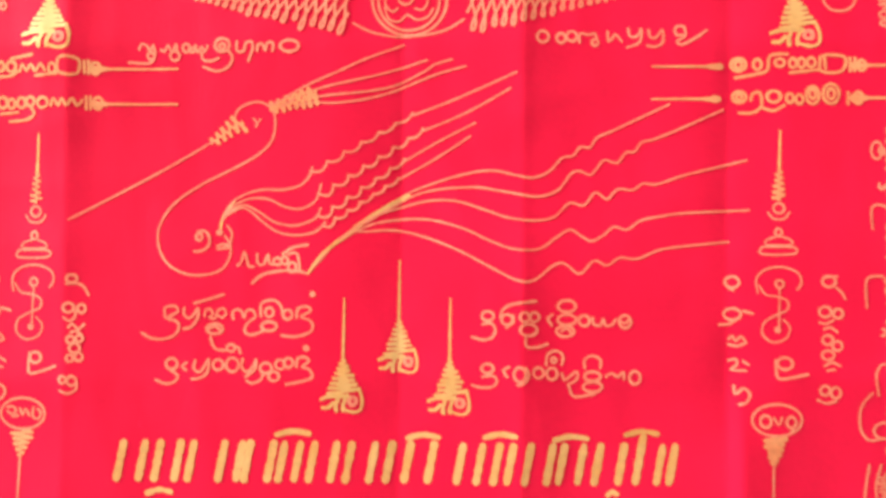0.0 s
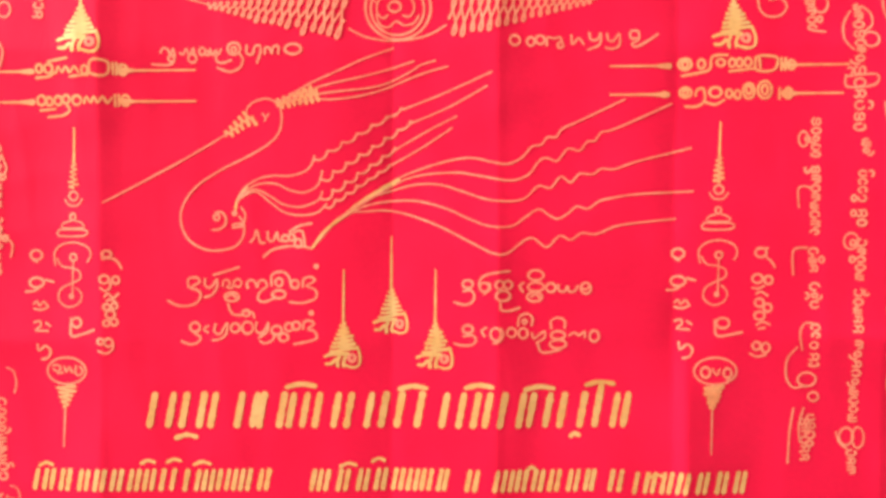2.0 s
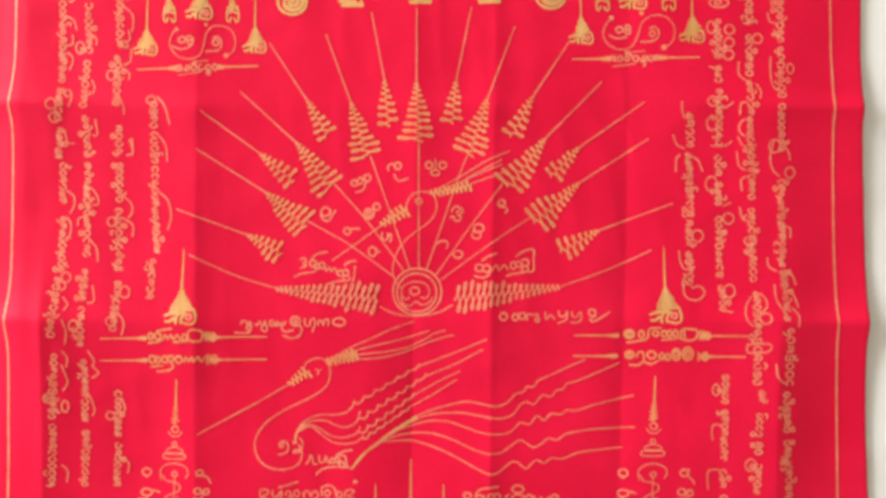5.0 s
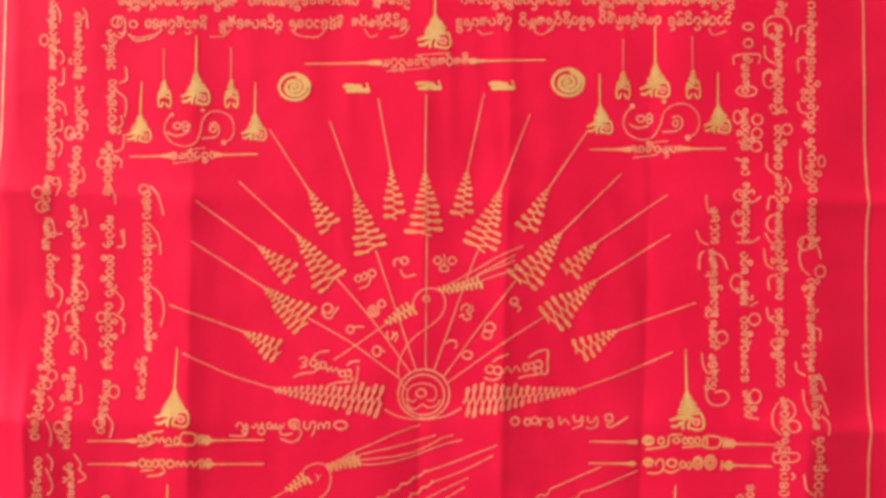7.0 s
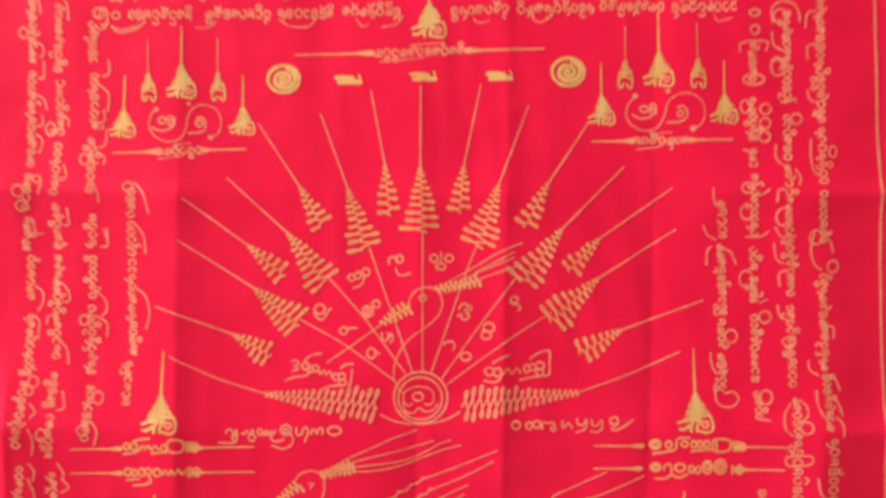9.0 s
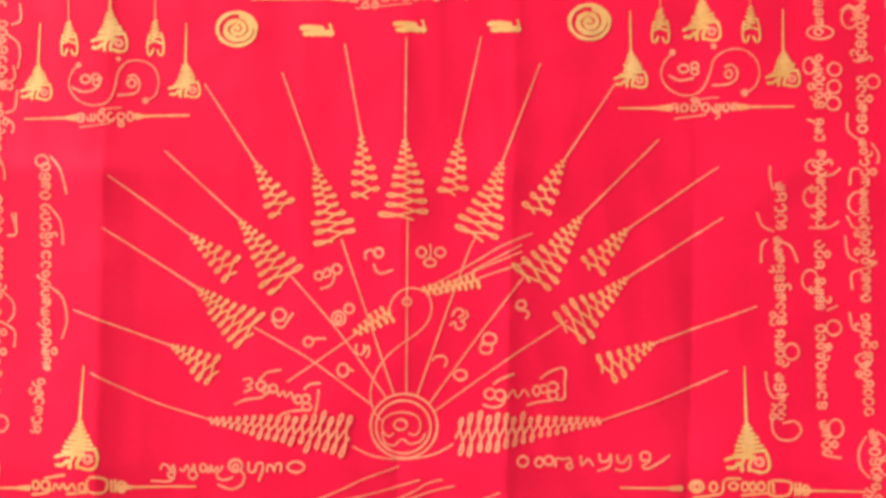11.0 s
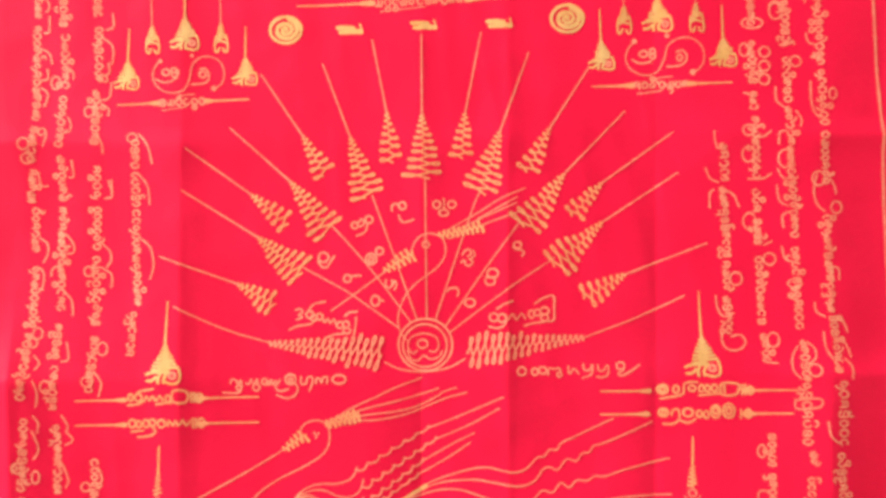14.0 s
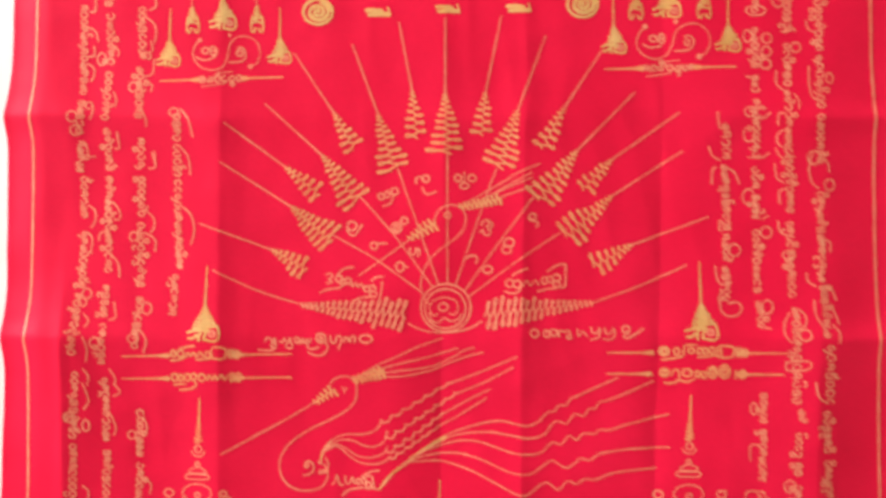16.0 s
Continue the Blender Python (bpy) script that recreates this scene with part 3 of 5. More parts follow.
sign([(-21.8, 36.9), (-22, 33.8), (-19.7, 32.3), (-18.1, 34.9), (-18.4, 37)], [(-18.4, 33.3), (-16.6, 36.5), (-15.8, 33.9), (-17.1, 31.3)])
sign((-28, 25.2, 2.4, 2.9), [(-26.2, 27.5), (-24.8, 25.5), (-23.3, 25)])
sign([(-17.9, 76.6), (-17.9, 79.5), (-15.3, 80.8), (-13.5, 79)], (-11.9, 79.5, 2, 2.1))
sign([(-14, 74), (-12.9, 71.1), (-10.6, 69.9), (-5.6, 71.5)])
sign((7.9, 79.9, 2.1, 2.1), (16.5, 79.9, 2.3, 2), (11.8, 75.2, 2.6, 1.8), [(11.8, 83.3), (12.1, 79.9), (11.6, 77.3)])
sign([(22.2, 50.8), (23.7, 53.4), (26.3, 53.9), (27.4, 51.6), (25.3, 50)], [(28.4, 53.2), (29.4, 50.8), (27.4, 49)], [(21.4, 46.6), (23.5, 47.9), (24, 45.1), (26.6, 44.8), (28.2, 46.9), (26.3, 48.5)])
sign((39.4, 40.2, 3.1, 2.6), (37.9, 35.8, 2.8, 2.3), [(35.8, 38.4), (37.9, 38.1), (40.2, 37.9)])
sign((53.9, 56.2, 2.1, 1.8), [(51.3, 55.1), (53.4, 53.6), (56, 53.4), (57.6, 51.8), (56.3, 50)])
sign([(13.4, 30.2), (14.7, 31.7), (18.6, 32), (19.9, 29.7), (18.9, 27.3)])
sign((26.2, 23.5, 2.9, 2.3))

# signs over the left fringe
sign([(-74.1, 20.2), (-71, 21), (-69.9, 18.9), (-72.5, 17.6), (-69.9, 16.3), (-73.5, 14.7)])
sign((-65.7, 17.6, 2.1, 2), (-63.3, 15.8, 1.8, 1.8), (-60.2, 16.4, 1.8, 1.8))
sign([(-66.5, 20.2), (-63.2, 23.6), (-56.9, 25)])
sign([(-77.6, 9), (-72.9, 11.1), (-65.1, 12.4), (-62.8, 15.1)])
sign([(-58.1, 15.4), (-57.3, 12.8), (-55.3, 15.4), (-54.2, 12.5), (-51.9, 14.9), (-50.8, 11.8)])
sign((-48.4, 11.5, 1.8, 1.8), (-45.1, 11.8, 1.9, 1.8), (-44.5, 8.2, 2.1, 1.6), [(-39.1, 15.8), (-39.6, 10.3), (-40.6, 5.6)])
sign([(-45.6, 16.5), (-43, 18.6), (-38.6, 19.1)])
sign([(-57.2, 3.9), (-52, 6), (-42.9, 6.9)])

# signs over the right fringe
sign((39.8, 15, 2.4, 2.3), (44.5, 14.5, 2.3, 2.3))
sign([(37, 9.8), (41.7, 8.8), (45.6, 10.4), (46.8, 13.8)])
sign([(47.9, 13.5), (50.5, 16.7), (52.6, 13.5), (55.7, 16.9), (57.8, 14.1)])
sign((61.4, 16.5, 1.6, 2.1), (64.8, 17.3, 1.8, 1.8), (68.9, 18.3, 2.4, 2), (68.9, 14.4, 2.1, 1.8))
sign([(63.2, 22.2), (67.6, 25.3), (74.1, 26.7), (74.4, 19.9), (74.2, 13.2), (70.8, 12.4)])
sign([(41.6, 19.7), (45.5, 22.3), (50.7, 24.2)])
sign([(57.3, 9.9), (62.5, 11.3), (69, 12.1)])

# signs in the corner scrolls
sign((-147.5, 158.3, 2.1, 1.8), (-142.8, 159.4, 1.6, 1.3), (-142.5, 156.8, 1.6, 1.4))
sign([(-153.5, 154.3), (-149, 152.5), (-144.6, 153.1), (-141.2, 155.4), (-140.2, 159.1)])
sign((-126.5, 156.8, 1.8, 1.8), [(-127.8, 159.7), (-125.5, 160.5), (-123.4, 158.2), (-123.1, 154.5), (-125.4, 151.9), (-132.7, 151)])
sign((128.3, 165.8, 2.3, 1.8), (133.5, 167.2, 1.5, 1.6), (133.5, 164.6, 1.5, 1.6))
sign([(121.7, 162.4), (126.4, 160.3), (132.7, 161.4)])
sign((148.9, 163.3, 1.5, 1.8), [(147.3, 166.7), (150.4, 167.5), (152.8, 164.9), (152.3, 161), (148.6, 158.6), (141.6, 158.1)])

# signs beside the three spires
sign([(-99.7, -131.6), (-99.7, -127.6), (-95.4, -127.1), (-94.5, -129.2), (-96.6, -130.4), (-98.8, -132.1), (-95.9, -132.8), (-94, -134.9), (-95.5, -138.5), (-99.8, -140.4), (-105, -140.2), (-109.3, -137.9)])
sign([(-91.9, -127.8), (-92.1, -130.4), (-90, -132), (-87.8, -130.1), (-86.4, -127.7), (-86.4, -131.5), (-89, -135.4), (-92.1, -136.3)])
sign([(-83.6, -131), (-83.3, -128.7), (-81.4, -128.2), (-80.2, -130.3), (-81.9, -131.7), (-79.3, -132), (-78.3, -128.9), (-76, -127.9), (-74.8, -130), (-76.4, -131.7), (-78.3, -130.8)])
sign((-79.5, -136.3, 3.3, 2.1), [(-81.7, -136.3), (-79.5, -135.1), (-77.4, -136.7)], [(-81.2, -139.6), (-80.3, -142.7), (-78.4, -144.8), (-74.3, -145)], (-72.7, -144.1, 1.7, 1.4), [(-71, -143.6), (-69.4, -144), (-68.9, -146.2)])
sign([(-71.9, -132.2), (-72.2, -129.5), (-70.3, -128.3), (-68.4, -129.3), (-67.4, -131.9), (-66.5, -129), (-64.1, -128.5), (-62.7, -131.2), (-64.6, -132.8), (-66.5, -134.7), (-67, -137.6), (-64.1, -138.8), (-59.4, -137.1)])
sign([(-60.5, -131.1), (-60.5, -126.4), (-58.1, -124.7), (-54.6, -124.7), (-52.2, -127), (-51.5, -129.9)], (-57, -129.5, 1.7, 1.9), (-57, -135.2, 3.1, 1.9), (-49.4, -130.4, 1.9, 1.9))
sign([(-45.6, -131.8), (-45.1, -128), (-41.5, -127), (-39.8, -128.4), (-41.3, -129.8), (-43.9, -131.3), (-40.3, -132.7), (-38.9, -135.1), (-40.4, -137.7), (-46.3, -139.4), (-51.8, -138.9)])
sign((-39.1, -122, 0.7, 0.7))
sign([(-87.8, -125.8), (-81.9, -124.1), (-75.9, -122.2)])
sign((-96.9, -150.6, 2.3, 2.2), [(-96.9, -153.5), (-94.3, -155.4), (-95.5, -157.8), (-99.3, -158.7), (-103.4, -157.1)])
sign([(-90.8, -150.1), (-92.7, -151.6), (-90.8, -153.2)])
sign([(-87.2, -149.2), (-87.7, -152.7), (-85.1, -153.9), (-83.2, -151), (-81.7, -148.6), (-82.2, -153.9), (-85.1, -156.3), (-88.4, -156.8)])
sign((-77.9, -151, 2.1, 2.1))
sign((-72, -151, 2.6, 2.8))
sign([(-67.7, -148.6), (-68.2, -151.9), (-65.8, -153.8), (-63, -150.9), (-62.2, -148.5), (-62.7, -152.8), (-66.5, -155.7)])
sign((-58.2, -152.3, 2.4, 2.1), (-54.9, -155.6, 2.1, 1.9), (-52.3, -150.8, 1.9, 1.9), [(-66.1, -157.3), (-64.2, -158.5), (-60.6, -157.3), (-59.2, -154.9)])
sign((-48.9, -150.1, 1.9, 1.9))
sign([(-45.6, -151.8), (-45.1, -148.4), (-42.3, -147.7), (-40.4, -149.3), (-43.2, -151.7), (-40.4, -152.7), (-39, -155.5), (-41.6, -157.2), (-49.9, -158.9)])
sign((-41.6, -144.1, 0.8, 0.7))
sign((32.6, -130.8, 2.4, 1.9), [(30.5, -134.2), (34, -133.7), (35.7, -136.3), (34.5, -139.4), (30.9, -140.6), (26.2, -139.4)])
sign([(37.8, -131.3), (38.8, -128.2), (42.8, -126), (52.4, -124.7)], (40.4, -132.2, 2.2, 2.1), [(42.8, -130.5), (43.1, -133.1), (40.2, -135.5)])
sign((47.6, -131.2, 1.9, 1.9), (51.6, -131.2, 1.9, 1.9), (49.2, -136.4, 3.4, 2.4), [(48, -139.5), (48.3, -143.1), (52.3, -143.5), (57, -142.1)])
sign([(59.2, -130.2), (57.1, -131.8), (58.7, -134.5)])
sign((64.9, -126.8, 3.6, 2.4), (64.9, -132.3, 3.8, 2.1), (64.2, -137, 3.6, 2.2), [(62.5, -137), (64.9, -135.8), (66.6, -137.5)])
sign((72, -132.7, 2.2, 2.1))
sign([(75.6, -131.5), (75.8, -134.1), (78.5, -134.6), (79.9, -131.9), (80.6, -134.6), (83.2, -134.5), (84.9, -131.9)])
sign((88.7, -133.1, 2.4, 2.6), [(86.5, -132.9), (88.7, -133.8), (90.3, -132.1)])
sign((32.5, -152.2, 2.4, 1.9), [(30.4, -155.6), (34.9, -155.1), (36.3, -157.4), (34.4, -159.6), (29.7, -159.9), (26.1, -158.9)])
sign([(41.1, -151.5), (39, -152.9), (40.4, -155.5)])
sign((45.6, -154.5, 2.4, 2.9), [(48, -151.7), (49.4, -154.5), (47.5, -157.8), (44.6, -158.8)])
sign((53.2, -153.8, 2.1, 2.1))
sign((58.7, -154.2, 2.1, 2.4), [(56.3, -150.6), (57, -146.4), (60.6, -144.9), (63.2, -147), (62.7, -150.6)])
sign((59.4, -148.7, 1, 1))
sign([(62.9, -154.2), (63.7, -156.8), (66, -155.3), (68.9, -153.4), (68.9, -156.5), (65.3, -158.7)])
sign([(72.2, -152), (72, -148.6), (75.3, -147), (78.6, -148.6), (78.4, -151.9)], (75.3, -155.3, 3.3, 1.9), (75.3, -159.6, 3.8, 2.1), [(65.8, -159.6), (67, -163), (70, -163.6), (76, -162.4)])
sign([(80.8, -155.3), (83.1, -154.1), (85.5, -155.5), (87.9, -153.5), (88.1, -156.6)])
sign((92.6, -155.9, 2.2, 2.6))

# signs beside the scrolls of the side columns
sign((-137.9, -115.7, 2.1, 1.6), [(-140.1, -117.8), (-136.7, -117.6), (-133.4, -118.7), (-131.1, -122.5)])
sign((-139.2, -127.6, 2.2, 1.9), (-133.9, -128, 1.6, 1.7), [(-141.1, -131.6), (-138.9, -133.1), (-136.6, -131.6), (-136.3, -129.2)])
sign([(-139.2, -135.7), (-137.5, -134.2), (-135.1, -136.4), (-132.8, -134.4)], [(-138.2, -137.8), (-136.1, -137.1), (-133.7, -138.7)], (-138.2, -140.7, 1.6, 1.4), (-134.7, -140.2, 1.4, 1.4), (-136.6, -144.2, 2.1, 1.9), (-138.5, -148.3, 1.4, 1.4), (-134.9, -147.8, 1.6, 1.6))
sign((-141.4, -157.1, 1.4, 1.4), (-137.6, -157.6, 1.9, 1.9), [(-142.6, -161.6), (-139, -162.8), (-135.9, -160.9), (-135.5, -157.8)])
sign((-153.2, -148.1, 2.3, 2.2), [(-155.8, -146.2), (-156.1, -151.5), (-155.4, -154.6), (-150.2, -153.6), (-144.7, -151.6)])
sign([(-165.2, -168.7), (-162.8, -168.4), (-161.4, -170.1), (-163.5, -171.5), (-165.2, -170.1)], [(-163.1, -172.5), (-160.7, -172)], [(-159.7, -169.1), (-158.8, -171.7), (-157.3, -169.3), (-155.9, -171.9)], [(-154, -168.6), (-154.3, -172.4), (-152.1, -173.3), (-150.7, -171), (-152.1, -169.3)])
MARGIN = (
    [(132.7, -116.9, 2.8, 2.3), [(131.3, -119.3), (133.1, -120.2)]],
    [(132.6, -130, 3.4, 2.3), [(136.9, -128.7), (140.7, -129.7)], [(127.4, -134.3), (131.2, -134), (133.6, -132.6)]],
    [[(131.2, -140.2), (132.6, -138.8), (134, -141.1), (135.9, -139), (137.8, -141.1)], [(131.2, -142.3), (134.5, -143), (138.1, -141.6)]],
    [[(131.2, -149), (134, -148.3), (134.5, -150.6), (132.1, -152.6), (137.8, -153)], [(136.9, -149.2), (139, -150.6)]],
    [[(133, -159.2), (133.5, -162.5), (136.8, -160.1), (139.2, -162.5), (137.7, -165.8), (134.9, -166.6)]],
)
for over, down in ((0, 0), (-305.2, 0.9)):
    for strokes in MARGIN:
        sign(*[(st[0] + over, st[1] + down, *st[2:]) if isinstance(st, tuple) else [(x + over, y + down) for x, y in st] for st in strokes])
sign((153.5, -150, 3.1, 2.4), [(149.9, -148.6), (150.1, -154.8), (152.5, -156.2), (162.5, -154.3)])
sign((171.7, -116.6, 2.6, 2.2), [(169.8, -115), (175, -114.5)], [(174.5, -119), (176.9, -121.1), (178.3, -123.7)])
sign((170.2, -129, 2.4, 2.1), (175.4, -129.7, 1.9, 1.9), [(167.8, -133.3), (170.6, -133.8), (173.5, -132.3)])
sign([(169.7, -136.1), (172.1, -135.2), (174.9, -137.1)], (171.1, -140.4, 2.1, 1.9), (174.9, -142.8, 1.9, 1.9), (171.1, -146.6, 2.4, 1.9), [(169.6, -150.9), (172.5, -149.5), (175.8, -150.9)], [(170.6, -152.8), (173.4, -152.3)])
sign((169.6, -160.9, 1.9, 1.9), (173.9, -161.8, 1.9, 2.2), [(166.7, -164.7), (170.1, -166.1), (173.9, -165.2)])
sign((145.3, -173.4, 2.2, 2.4), [(148.7, -172), (150.6, -174.8), (152, -171.9)], (155.8, -173.8, 1.9, 2.2), [(157.2, -175.7), (155.8, -177.4)])

# signs over the long-necked figure
sign([(-111.5, -21), (-110.4, -18.7), (-108, -19.6), (-107, -22), (-105.7, -19.1), (-104.9, -22.4)], (-106.6, -23.6, 1.4, 1.4), [(-105.4, -25), (-107.9, -26.7), (-115.5, -26.4)])
sign([(-102.6, -21), (-100.9, -21.7), (-99.6, -19.1), (-97.9, -22.2), (-96.3, -18.7), (-95.8, -21.7)], (-96.7, -23.6, 1.9, 1.9))
sign((-92, -20.3, 1.4, 1.7), (-89.5, -21.1, 1, 0.9), [(-88.3, -19.2), (-87.3, -22.2), (-85.5, -19.7), (-84.5, -22.2), (-83.1, -19.4)], [(-85.7, -22.2), (-85, -25.1), (-82.1, -25.8), (-78.4, -24.6)])
sign((-77, -19.2, 3, 2.8), (-77, -19.7, 1.1, 1.2), [(-74.4, -21.6), (-72.8, -24.2), (-74.4, -28.1), (-79.1, -30), (-84.9, -28.1)])
sign([(-71, -17.6), (-70.9, -21.6), (-68.1, -21.6), (-67.2, -18.3), (-64.9, -17.8), (-64.4, -20.6), (-66.2, -25.8)])
sign([(-62.5, -21.6), (-62.1, -18.8), (-60.2, -19), (-59.2, -21.6), (-58.3, -18.3), (-56, -18.3), (-56.2, -21.6)])
sign((-49.2, -19.5, 3.8, 2.4))
sign((55.3, -16, 2.4, 2.3))
sign((62.9, -16.5, 1.8, 2), (67.3, -15.7, 2.1, 2))
sign([(70.4, -18.2), (70.9, -14.6), (74, -15.1), (76.9, -14.6), (77.7, -17.1)], (76.9, -18.2, 1.3, 1.3))
sign([(82.1, -13.7), (82.6, -17.9), (85.4, -15), (87.8, -17.8)])
sign([(90.6, -12.6), (91.2, -15.7), (94.3, -15.7), (95.8, -12.6), (95.3, -18), (90.1, -20.4)])
sign([(98.9, -13.1), (99.5, -16.2), (102.1, -16.2), (104.6, -13), (104.7, -18.2), (101.6, -20.1), (98.4, -19.6)])
sign([(113, -15.3), (110.1, -15.1), (110.1, -12), (113.5, -11.9), (113.7, -15.8), (110.4, -17.9), (112.5, -19.2), (117.6, -16.8), (122.8, -13.2)])

# signs within the long-necked figure
sign((-86.2, -98.5, 1.2, 1.4), [(-86.7, -96.4), (-83.9, -96.1), (-82, -98.7), (-82.4, -102.2), (-85.4, -104.3), (-88.2, -104.5)])
sign([(-74.6, -94), (-72.7, -97.1), (-73.4, -101)], [(-78.7, -102.4), (-76.6, -101.5), (-74.1, -101.9)], [(-78.7, -103.6), (-76.4, -103.1), (-74, -102.9)])
sign([(-70.3, -110.3), (-68.6, -108.4), (-67.5, -104.7), (-66.3, -108.4), (-65.6, -110.7), (-63.7, -110.7)])
sign([(-62.2, -105.6), (-61.9, -109.4), (-59.6, -109.8), (-57.7, -105.6), (-57.2, -109.3), (-55.4, -110)])
sign((-53.8, -108.6, 1.7, 1.4), (-50.7, -108.2, 1.3, 1.6))
sign((-47.7, -111, 1.6, 2), [(-49.4, -105.6), (-45.9, -105.2), (-44.7, -109.8), (-44.2, -112.6), (-41, -113.5)])
sign([(-51.7, -105.6), (-47.1, -102.8), (-41.3, -101.7)])
sign([(-64.2, -117.5), (-59.8, -114), (-51.7, -112.4), (-43.5, -112.8)])

# signs in the bands of the needles beside it
sign((135.9, -27.4, 3, 2.6), (135.9, -27.4, 1.4, 1.4), weight=1.2, paint=BODY)
sign((143.5, -27.4, 1.6, 2.1), weight=1.2, paint=BODY)
sign([(134.7, -32.8), (142.8, -31.4), (147.4, -29.8), (148.6, -24), (155.6, -23.3)], weight=1.2, paint=BODY)
sign((152.5, -26.8, 1.9, 1.6), weight=1.2, paint=BODY)
sign((157.8, -27, 1.4, 1.9), (161.3, -27, 1.4, 1.9), (165.2, -26.8, 1.6, 1.9), weight=1.2, paint=BODY)
sign([(156.6, -31), (168.1, -29.8)], weight=1.2, paint=BODY)
sign([(168.7, -24.7), (169.3, -30.5), (177.3, -30.5), (178.8, -25), (171.9, -23.8), (168.7, -24.7)], [(170.5, -25.2), (170.9, -29.6)], weight=1.2, paint=BODY)
sign([(180.8, -25.2), (180.8, -30.5)], weight=1.2, paint=BODY)
sign([(182.7, -25.2), (182.6, -30.5)], weight=1.2, paint=BODY)
sign((185.4, -28.2, 1.6, 2.1), weight=1.2, paint=BODY)
sign((136.3, -40.7, 2.7, 2.3), (136.3, -40.7, 1.1, 1.2), weight=1.2, paint=BODY)
sign([(140.9, -42.1), (141.6, -39.5), (144.6, -39.1), (145.2, -44.4), (141.7, -47.2), (136.2, -47.2)], weight=1.2, paint=BODY)
sign((150.1, -40.7, 2.7, 2.3), [(146.1, -45.4), (150, -46.5), (154.2, -44.4)], weight=1.2, paint=BODY)
sign((156.5, -41.4, 1.4, 1.9), weight=1.2, paint=BODY)
sign((160.4, -41.9, 1.4, 1.9), weight=1.2, paint=BODY)
sign((165.7, -40.3, 2.6, 3.5), (165.7, -39.8, 1.2, 1.9), weight=1.2, paint=BODY)
sign((173.1, -39.8, 3.2, 4), (173.1, -39.8, 1.4, 2.1), weight=1.2, paint=BODY)
sign([(180, -39.1), (179.9, -44)], weight=1.2, paint=BODY)
sign((184.1, -41.5, 1.8, 2.3), weight=1.2, paint=BODY)
sign((-168.1, -28.4, 1.4, 1.9), weight=1.2, paint=BODY)
sign((-163.7, -28.4, 1.9, 2.1), weight=1.2, paint=BODY)
sign([(-160.1, -30.3), (-159, -27.5), (-157.3, -30.1), (-155.4, -27.5), (-153.5, -30.3), (-151.2, -27.5), (-149.3, -30.3)], weight=1.2, paint=BODY)
sign((-146.5, -29.2, 1.4, 2.1), weight=1.2, paint=BODY)
sign([(-144.2, -25.6), (-143.6, -30.8), (-136.6, -31.3), (-135.7, -25.7), (-141.8, -24.2), (-144.2, -25.6)], weight=1.2, paint=BODY)
sign([(-133.6, -26.1), (-133.5, -31.1)], weight=1.2, paint=BODY)
sign([(-131.9, -26.1), (-131.9, -31.1)], weight=1.2, paint=BODY)
sign((-129.1, -29, 1.9, 2.3), weight=1.2, paint=BODY)
sign([(-163.7, -25.1), (-159, -24.2), (-155, -23.5)], weight=1.2, paint=BODY)
sign([(-169.5, -32.7), (-163.6, -32), (-161.3, -30.3)], weight=1.2, paint=BODY)
sign([(-153.5, -32.2), (-144.8, -31.3)], weight=1.2, paint=BODY)
sign((-167.5, -43.2, 1.9, 2.2), weight=1.2, paint=BODY)
sign((-163.7, -43.7, 1.4, 1.9), weight=1.2, paint=BODY)
sign((-159.5, -43.3, 1.7, 2.1), weight=1.2, paint=BODY)
sign((-155.7, -42.8, 1.7, 1.9), [(-155.2, -45.6), (-154, -48), (-157.5, -50.3), (-164.5, -51)], weight=1.2, paint=BODY)
sign([(-168.1, -47.9), (-161, -47.2)], weight=1.2, paint=BODY)
sign((-150.5, -43.3, 2.1, 2.1), weight=1.2, paint=BODY)
sign([(-147, -44.4), (-145.8, -41.6), (-143.9, -44.5), (-142.3, -41.6), (-140.6, -44.5), (-138.3, -41.6), (-136.4, -44.5), (-134.3, -42.1)], weight=1.2, paint=BODY)
sign([(-132.9, -40.7), (-132.8, -45.9)], weight=1.2, paint=BODY)
sign([(-131.3, -40.7), (-131.2, -45.9)], weight=1.2, paint=BODY)
sign((-128.2, -43.3, 1.9, 2.4), weight=1.2, paint=BODY)

# spindles beside the figure
spindle((-199.8, -30), (-95.2, -29), 0.22, 0.72, 4.8, band=False)
spindle((-200.1, -44.1), (-95.4, -43.6), 0.22, 0.72, 4.8, band=False)
spindle((100.3, -28.2), (212.4, -28.3), 0.2, 0.78, 5.4, band=False)
spindle((100.3, -41.5), (209.8, -41.6), 0.2, 0.8, 5.4, band=False)

# side columns of small ornaments
line("finial_tip", [(-152.2, -56.1), (-153, -73.1)], 0.9, end=1.6)
coil("finial_coil", (-153, -72.6), (-153.5, -84.4), 5, 0.8, 2.4, 1.1, loops=1.0)
ring("finial_ring", (-153.5, -88.1), 2.1, 2.1, 1.1)
line("finial_crescent", [(-157.8, -89.7), (-155.7, -92.4), (-151.4, -92.4), (-149.3, -89.7)], 1.2)
ring("finial_ring", (-154, -98), 1.3, 1.6, 1.1)
line("finial_bell", [(-155.3, -99.9), (-158.6, -100.9), (-159.1, -103.1), (-148.9, -103.1), (-149.4, -101), (-152.4, -99.9)], 1.1)
line("finial_base", [(-160.7, -103.9), (-161.3, -106.8), (-148.5, -106.9), (-147.9, -104.2), (-160.7, -103.9)], 1.2)
